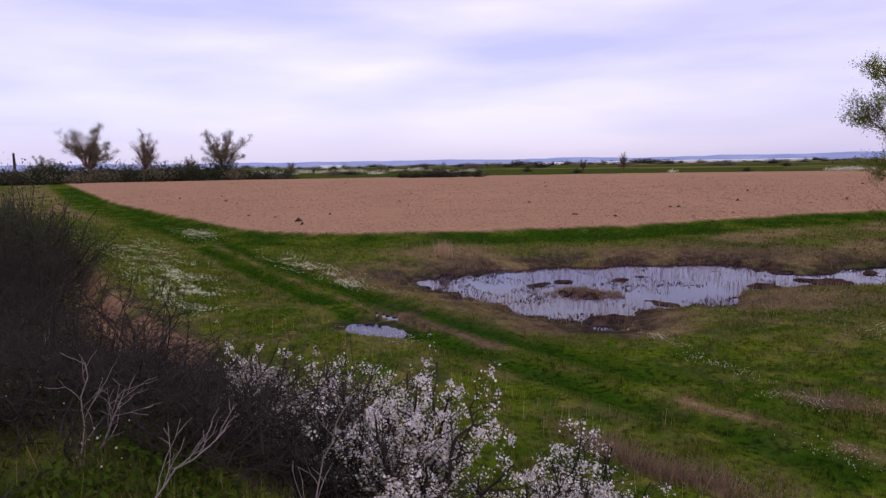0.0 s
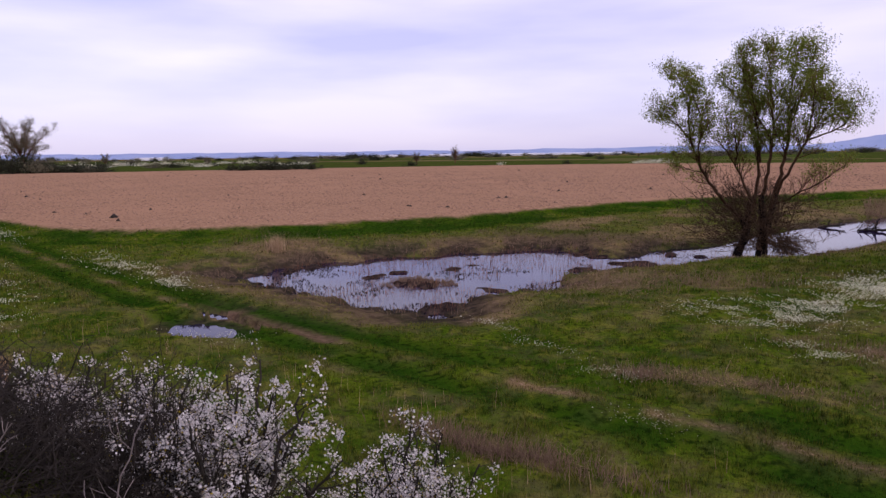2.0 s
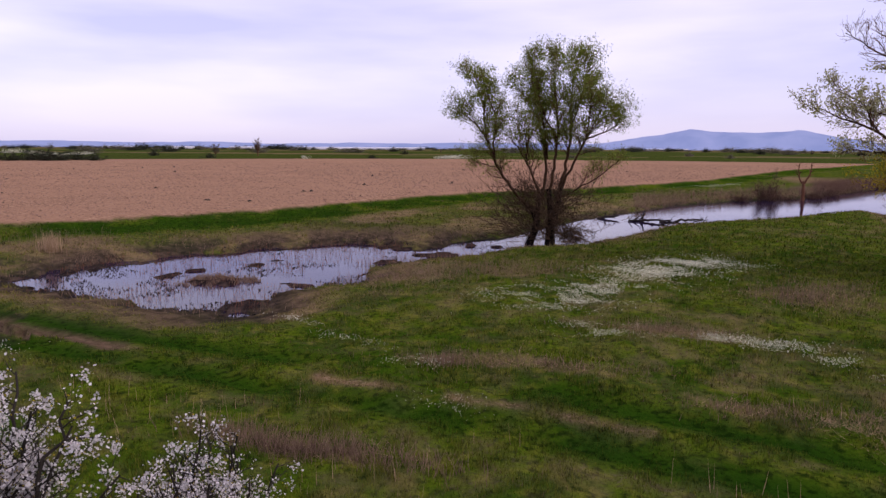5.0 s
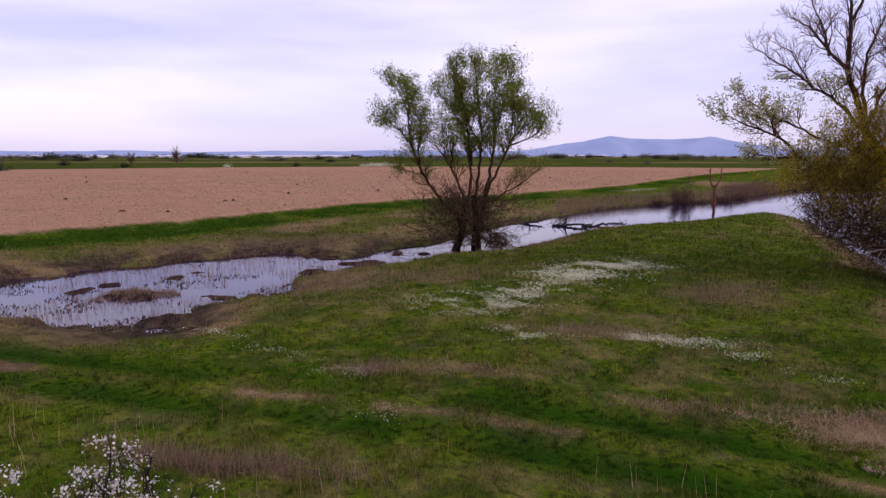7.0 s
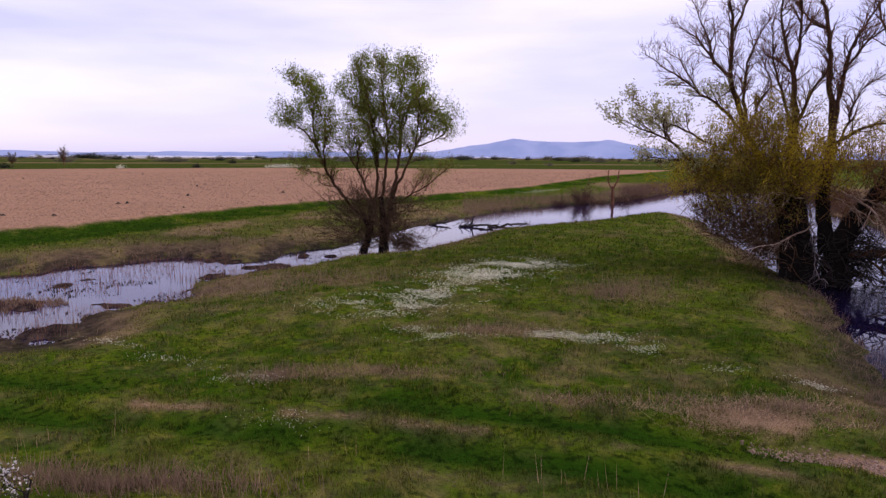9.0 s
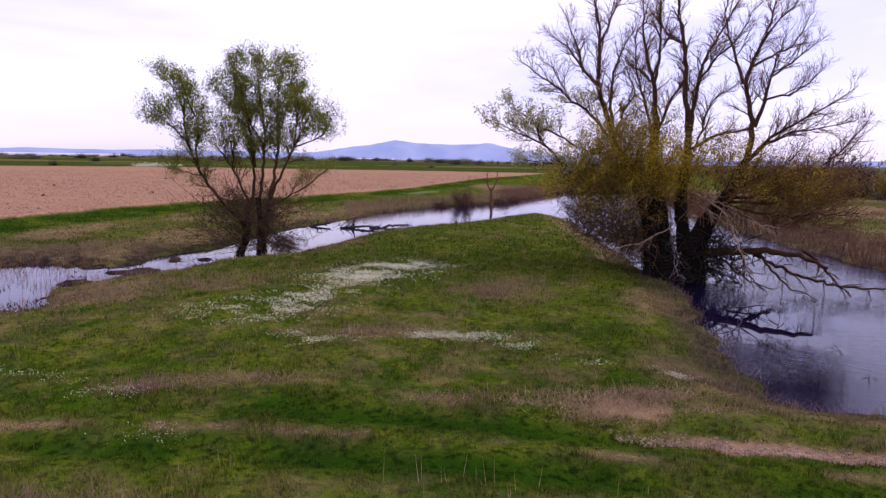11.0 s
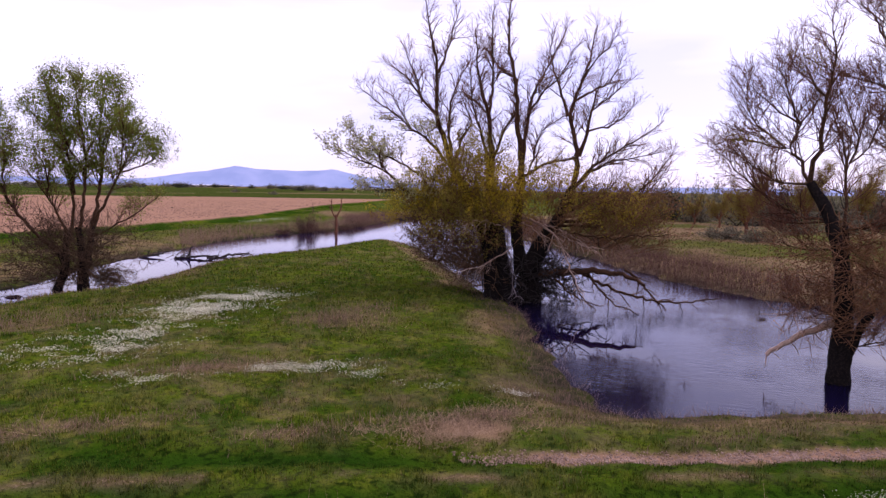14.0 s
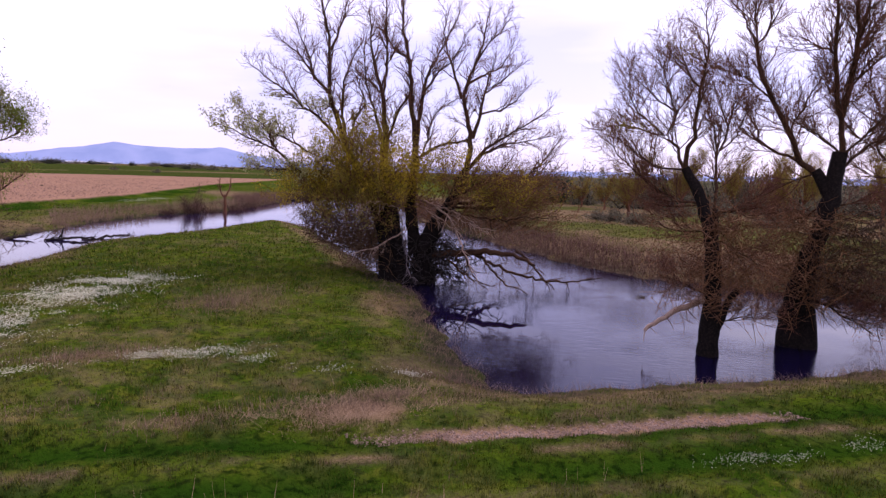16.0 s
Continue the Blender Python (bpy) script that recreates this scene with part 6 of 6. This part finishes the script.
def scrub_bush(rng, name="scrub_bush", label="leafless dark thicket of thin grey stems", stems=46, mat=None):
    """One metre high, leafless and dense."""
    root = new(name)
    tagged(root, label, "bush", "leafless scrub below the levee")
    limb, fine = Tubes(), Tubes()
    for k in range(stems):
        w = np.array([rng.normal(0, 0.55), rng.normal(0, 0.55), rng.uniform(0.6, 1.2)])
        q = sprout((rng.normal(0, 0.28), rng.normal(0, 0.28), 0), w / np.linalg.norm(w), rng.uniform(0.7, 1.15), rng, 0.04, 0.16, 6)
        limb.add(q, np.linspace(0.010, 0.003, 6), 4)
        for j in range(10):
            s = sprout(q[rng.integers(1, 6)], rng.normal(0, 1, 3) + (0, 0, 0.5), rng.uniform(0.15, 0.4), rng, 0.03, 0.2, 4)
            fine.add(s, np.linspace(0.004, 0.0015, 4), 3)
            for i in range(3):
                fine.add(sprout(s[rng.integers(1, 4)], rng.normal(0, 1, 3), rng.uniform(0.06, 0.16), rng, 0.0, 0.1, 3), (0.0022, 0.0016, 0.001), 3)
    part("stem_mass", limb.mesh("stem_mass", mat or M_SCRUB), root)
    part("twig_mass", fine.mesh("twig_mass", mat or M_SCRUB), root)
    return root


scrub_a, scrub_b = scrub_bush(rb), scrub_bush(rb)
# scrub: x, y, height of its top, width
SCRUB = [(-4.3, 2.0, 2.75, 1.0), (-5.2, 2.2, 2.75, 1.1), (-6.2, 2.6, 2.7, 1.1), (-7.3, 2.9, 2.35, 1.2), (-8.4, 3.0, 2.1, 1.3), (-5.9, 1.2, 2.85, 1.1), (-7.2, 1.5, 2.8, 1.2), (-8.8, 1.9, 2.6, 1.3), (-10.2, 2.9, 1.75, 1.4), 
         (-12.4, 3.2, 1.4, 1.4), (-14.5, 3.6, 1.6, 1.5), (-17, 4.4, 1.4, 1.5), (-19.5, 5.3, 1.4, 1.5), (-22.5, 6.0, 1.6, 1.7), (-27, 7.2, 1.9, 2.0), (-12.8, 2.4, 2.3, 1.6), (-16, 3.0, 2.2, 1.8), (-20, 4.0, 2.2, 2.0), (-4.9, 3.0, 2.45, 1.0), (-6.4, 3.6, 1.9, 1.0),
         (-3.8, 3.5, 2.2, 0.8), (-3.2, 3.9, 2.0, 0.8), (-25, 6.8, 2.3, 2.4), (-28, 7.4, 2.7, 2.4), (-4.6, 1.2, 2.9, 0.9), (-3.9, 2.3, 2.75, 0.9),
         (-4.9, 0.6, 2.8, 0.8), (-5.7, 0.3, 2.85, 0.9), (-4.1, 1.6, 2.8, 0.7), (-6.7, 0.7, 2.85, 1.0), (-5.2, 1.6, 2.8, 0.8)]
scrub_a.matrix_basis = pose(-4.0, 2.6, height(-4.0, 2.6)) @ Matrix.Diagonal((1.0, 1.0, 1.0, 1))
scrub_b.matrix_basis = pose(-6.8, 2.1, height(-6.8, 2.1)) @ Matrix.Diagonal((1.1, 1.1, 1.0, 1))
for k, (x, y, top, wide) in enumerate(SCRUB):
    stand((scrub_a, scrub_b)[k % 2], x, y, wide, max(0.5, (top - height(x, y)) * 0.88), k * 67)
# the tall dark bush along the ditch, farther off
dark = shrub(rb, M_BUSH, "tall dark bush growing along the ditch", "ditch_bush", "bushes along the ditch", 7000, 0.03, 0.6)
dark.matrix_basis = pose(-38.5, 10.4, 0.1) @ Matrix.Diagonal((2.0, 2.0, 3.4, 1))
for x, y, s in ((-31.5, 9.4, 3.3), (-33.5, 9.3, 3.9), (-35.5, 10.0, 3.8), (-30.3, 8.6, 2.4), (-42, 11.0, 2.6), (-31, 6.6, 2.0), (-48, 12.5, 2.7), (-55, 14, 2.9), (-40, 9.6, 3.0)):
    stand(dark, x, y, s * 0.7, s * 1.2, x * 31)


def bare_stick(pts, r, label, rng, forks=8):
    """A pale leafless branch that stands up out of the scrub."""
    p = np.array(pts, float)
    x, y = p[0][:2]
    foot = np.array([x, y, height(x, y) - 0.05])
    root = new("bare_branch")
    root.location = foot
    tagged(root, label, "branch", "pale bare branches in the scrub")
    tb = Tubes()
    q, total = bent(np.vstack([[0, 0, 0], p - foot]), rng, 0.08, 0.008)
    opts = dict(levels=2, leaves=0, least=0.0022, density=(1.7 * forks / total, 9.0), reach=(0.34, 0.16), thick=(0.005, 0.003), angle=(0.4, 0.9), lift=0.12, bend=0.03, **{"from": (0.3, 0.2)})
    branch_out(q, r * 0.55, 0.003, 0, rng, [tb], [], opts)
    part("stem", tb.mesh("stem", M_GREYWOOD), root)
    return root


bare_stick([(-5.98, 1.18, 2.6), (-5.94, 1.35, 2.97), (-5.91, 1.43, 3.31)], 0.016, "pale bare branch forking above the scrub", rb)
bare_stick([(-5.98, 1.10, 2.6), (-5.9, 1.5, 2.95), (-5.86, 1.62, 3.14)], 0.013, "pale bare branch leaning over the scrub", rb)
bare_stick([(-3.96, 0.99, 2.97), (-3.95, 1.02, 3.3), (-3.94, 1.05, 3.67)], 0.009, "thin grey branch standing in the scrub", rb, 5)
bare_stick([(-3.96, 1.02, 2.97), (-3.88, 1.22, 3.49)], 0.008, "thin grey branch standing in the scrub", rb, 5)
bare_stick([(-3.11, 0.98, 3.23), (-2.96, 1.29, 3.48)], 0.009, "pale dry branch lying across the scrub", rb, 5)
bare_stick([(-2.6, 1.49, 3.2), (-2.5, 1.62, 3.61)], 0.008, "grey twig standing before the blossom", rb, 4)


# ---- logs and stumps in the channel ----
def driftwood(x, y, length, turn, rng, forks, label, dark=True, thick=0.11):
    root = new("driftwood_log")
    root.location = (x, y, 0.02)
    tagged(root, label, "log", "driftwood in the channel")
    tb = Tubes()
    c, s = math.cos(radians(turn)), math.sin(radians(turn))
    q, _ = bent(np.array([(-c * length / 2, -s * length / 2, -0.05), (0, 0, 0.1), (c * length / 2, s * length / 2, 0.18)]), rng, 0.2, 0.04)
    opts = dict(levels=2, leaves=0, density=(forks / length, 2.0), reach=(0.8, 0.4), thick=(0.05, 0.02), angle=(0.5, 1.1), lift=0.2, bend=0.0, **{"from": (0.1, 0.3)})
    branch_out(q, thick, thick * 0.36, 0, rng, [tb], [], opts)
    part("log", tb.mesh("log", M_SCRUB if dark else M_PALE), root)
    return root


driftwood(0.0, 47.2, 1.4, 10, rb, 5, "short dark stump lying in the water")
driftwood(2.6, 45.8, 2.6, -20, rb, 6, "dead branch lying in the channel")
driftwood(4.6, 46.2, 2.8, 15, rb, 7, "dead branchy log lying in the channel")
driftwood(1.7, 46.0, 1.6, 35, rb, 8, "tangle of thin dead branches in the channel", thick=0.05)
driftwood(3.6, 44.3, 2.2, -5, rb, 9, "thin dead branch lying in the channel", thick=0.05)
driftwood(5.5, 45.9, 1.5, 25, rb, 7, "thin dead branch lying in the channel", thick=0.045)
driftwood(13.2, 19.6, 1.3, -30, rb, 7, "small dark dead branch floating on the pond", thick=0.03)
driftwood(34.0, 95.5, 5.0, 20, rb, 6, "fallen log leaning out of the far water")
clump = shrub(rb, M_RUST, "round brown bush standing at the channel's edge", "channel_bush", "bushes along the channel", 2000, 0.09, 0.35)
clump.matrix_basis = pose(14.1, 68.6, 0.0) @ Matrix.Diagonal((1.3, 1.3, 2.7, 1))
for x, y, s in ((16.0, 70.4, 1.2), (11.6, 67.2, 0.9), (19.0, 72.8, 1.3), (21.5, 77, 1.2)):
    stand(clump, x, y, s, s * 1.1, x * 40)
tree("dead_stump", 17.2, 68.8, 0.0, [([(0.1, 1.6), (0.5, 2.4), (0.6, 3.3)], 0.12, 0.04), ([(-0.1, 1.6), (-0.5, 2.6), (-0.4, 3.4)], 0.1, 0.03)], [([(0, 0), (0.05, 0.9), (0, 1.8)], 0.16, 0.11, 0.0)],
     dict(levels=2, leaves=0, density=(3.5, 5), reach=(0.8, 0.4), thick=(0.04, 0.02), angle=(0.5, 1.0), lift=0.2, bend=0.0, **{"from": (0.3, 0.3)}), rb, "forked dead stump at the channel's edge", category="stump", depth=0.6, bark=M_TWIG)
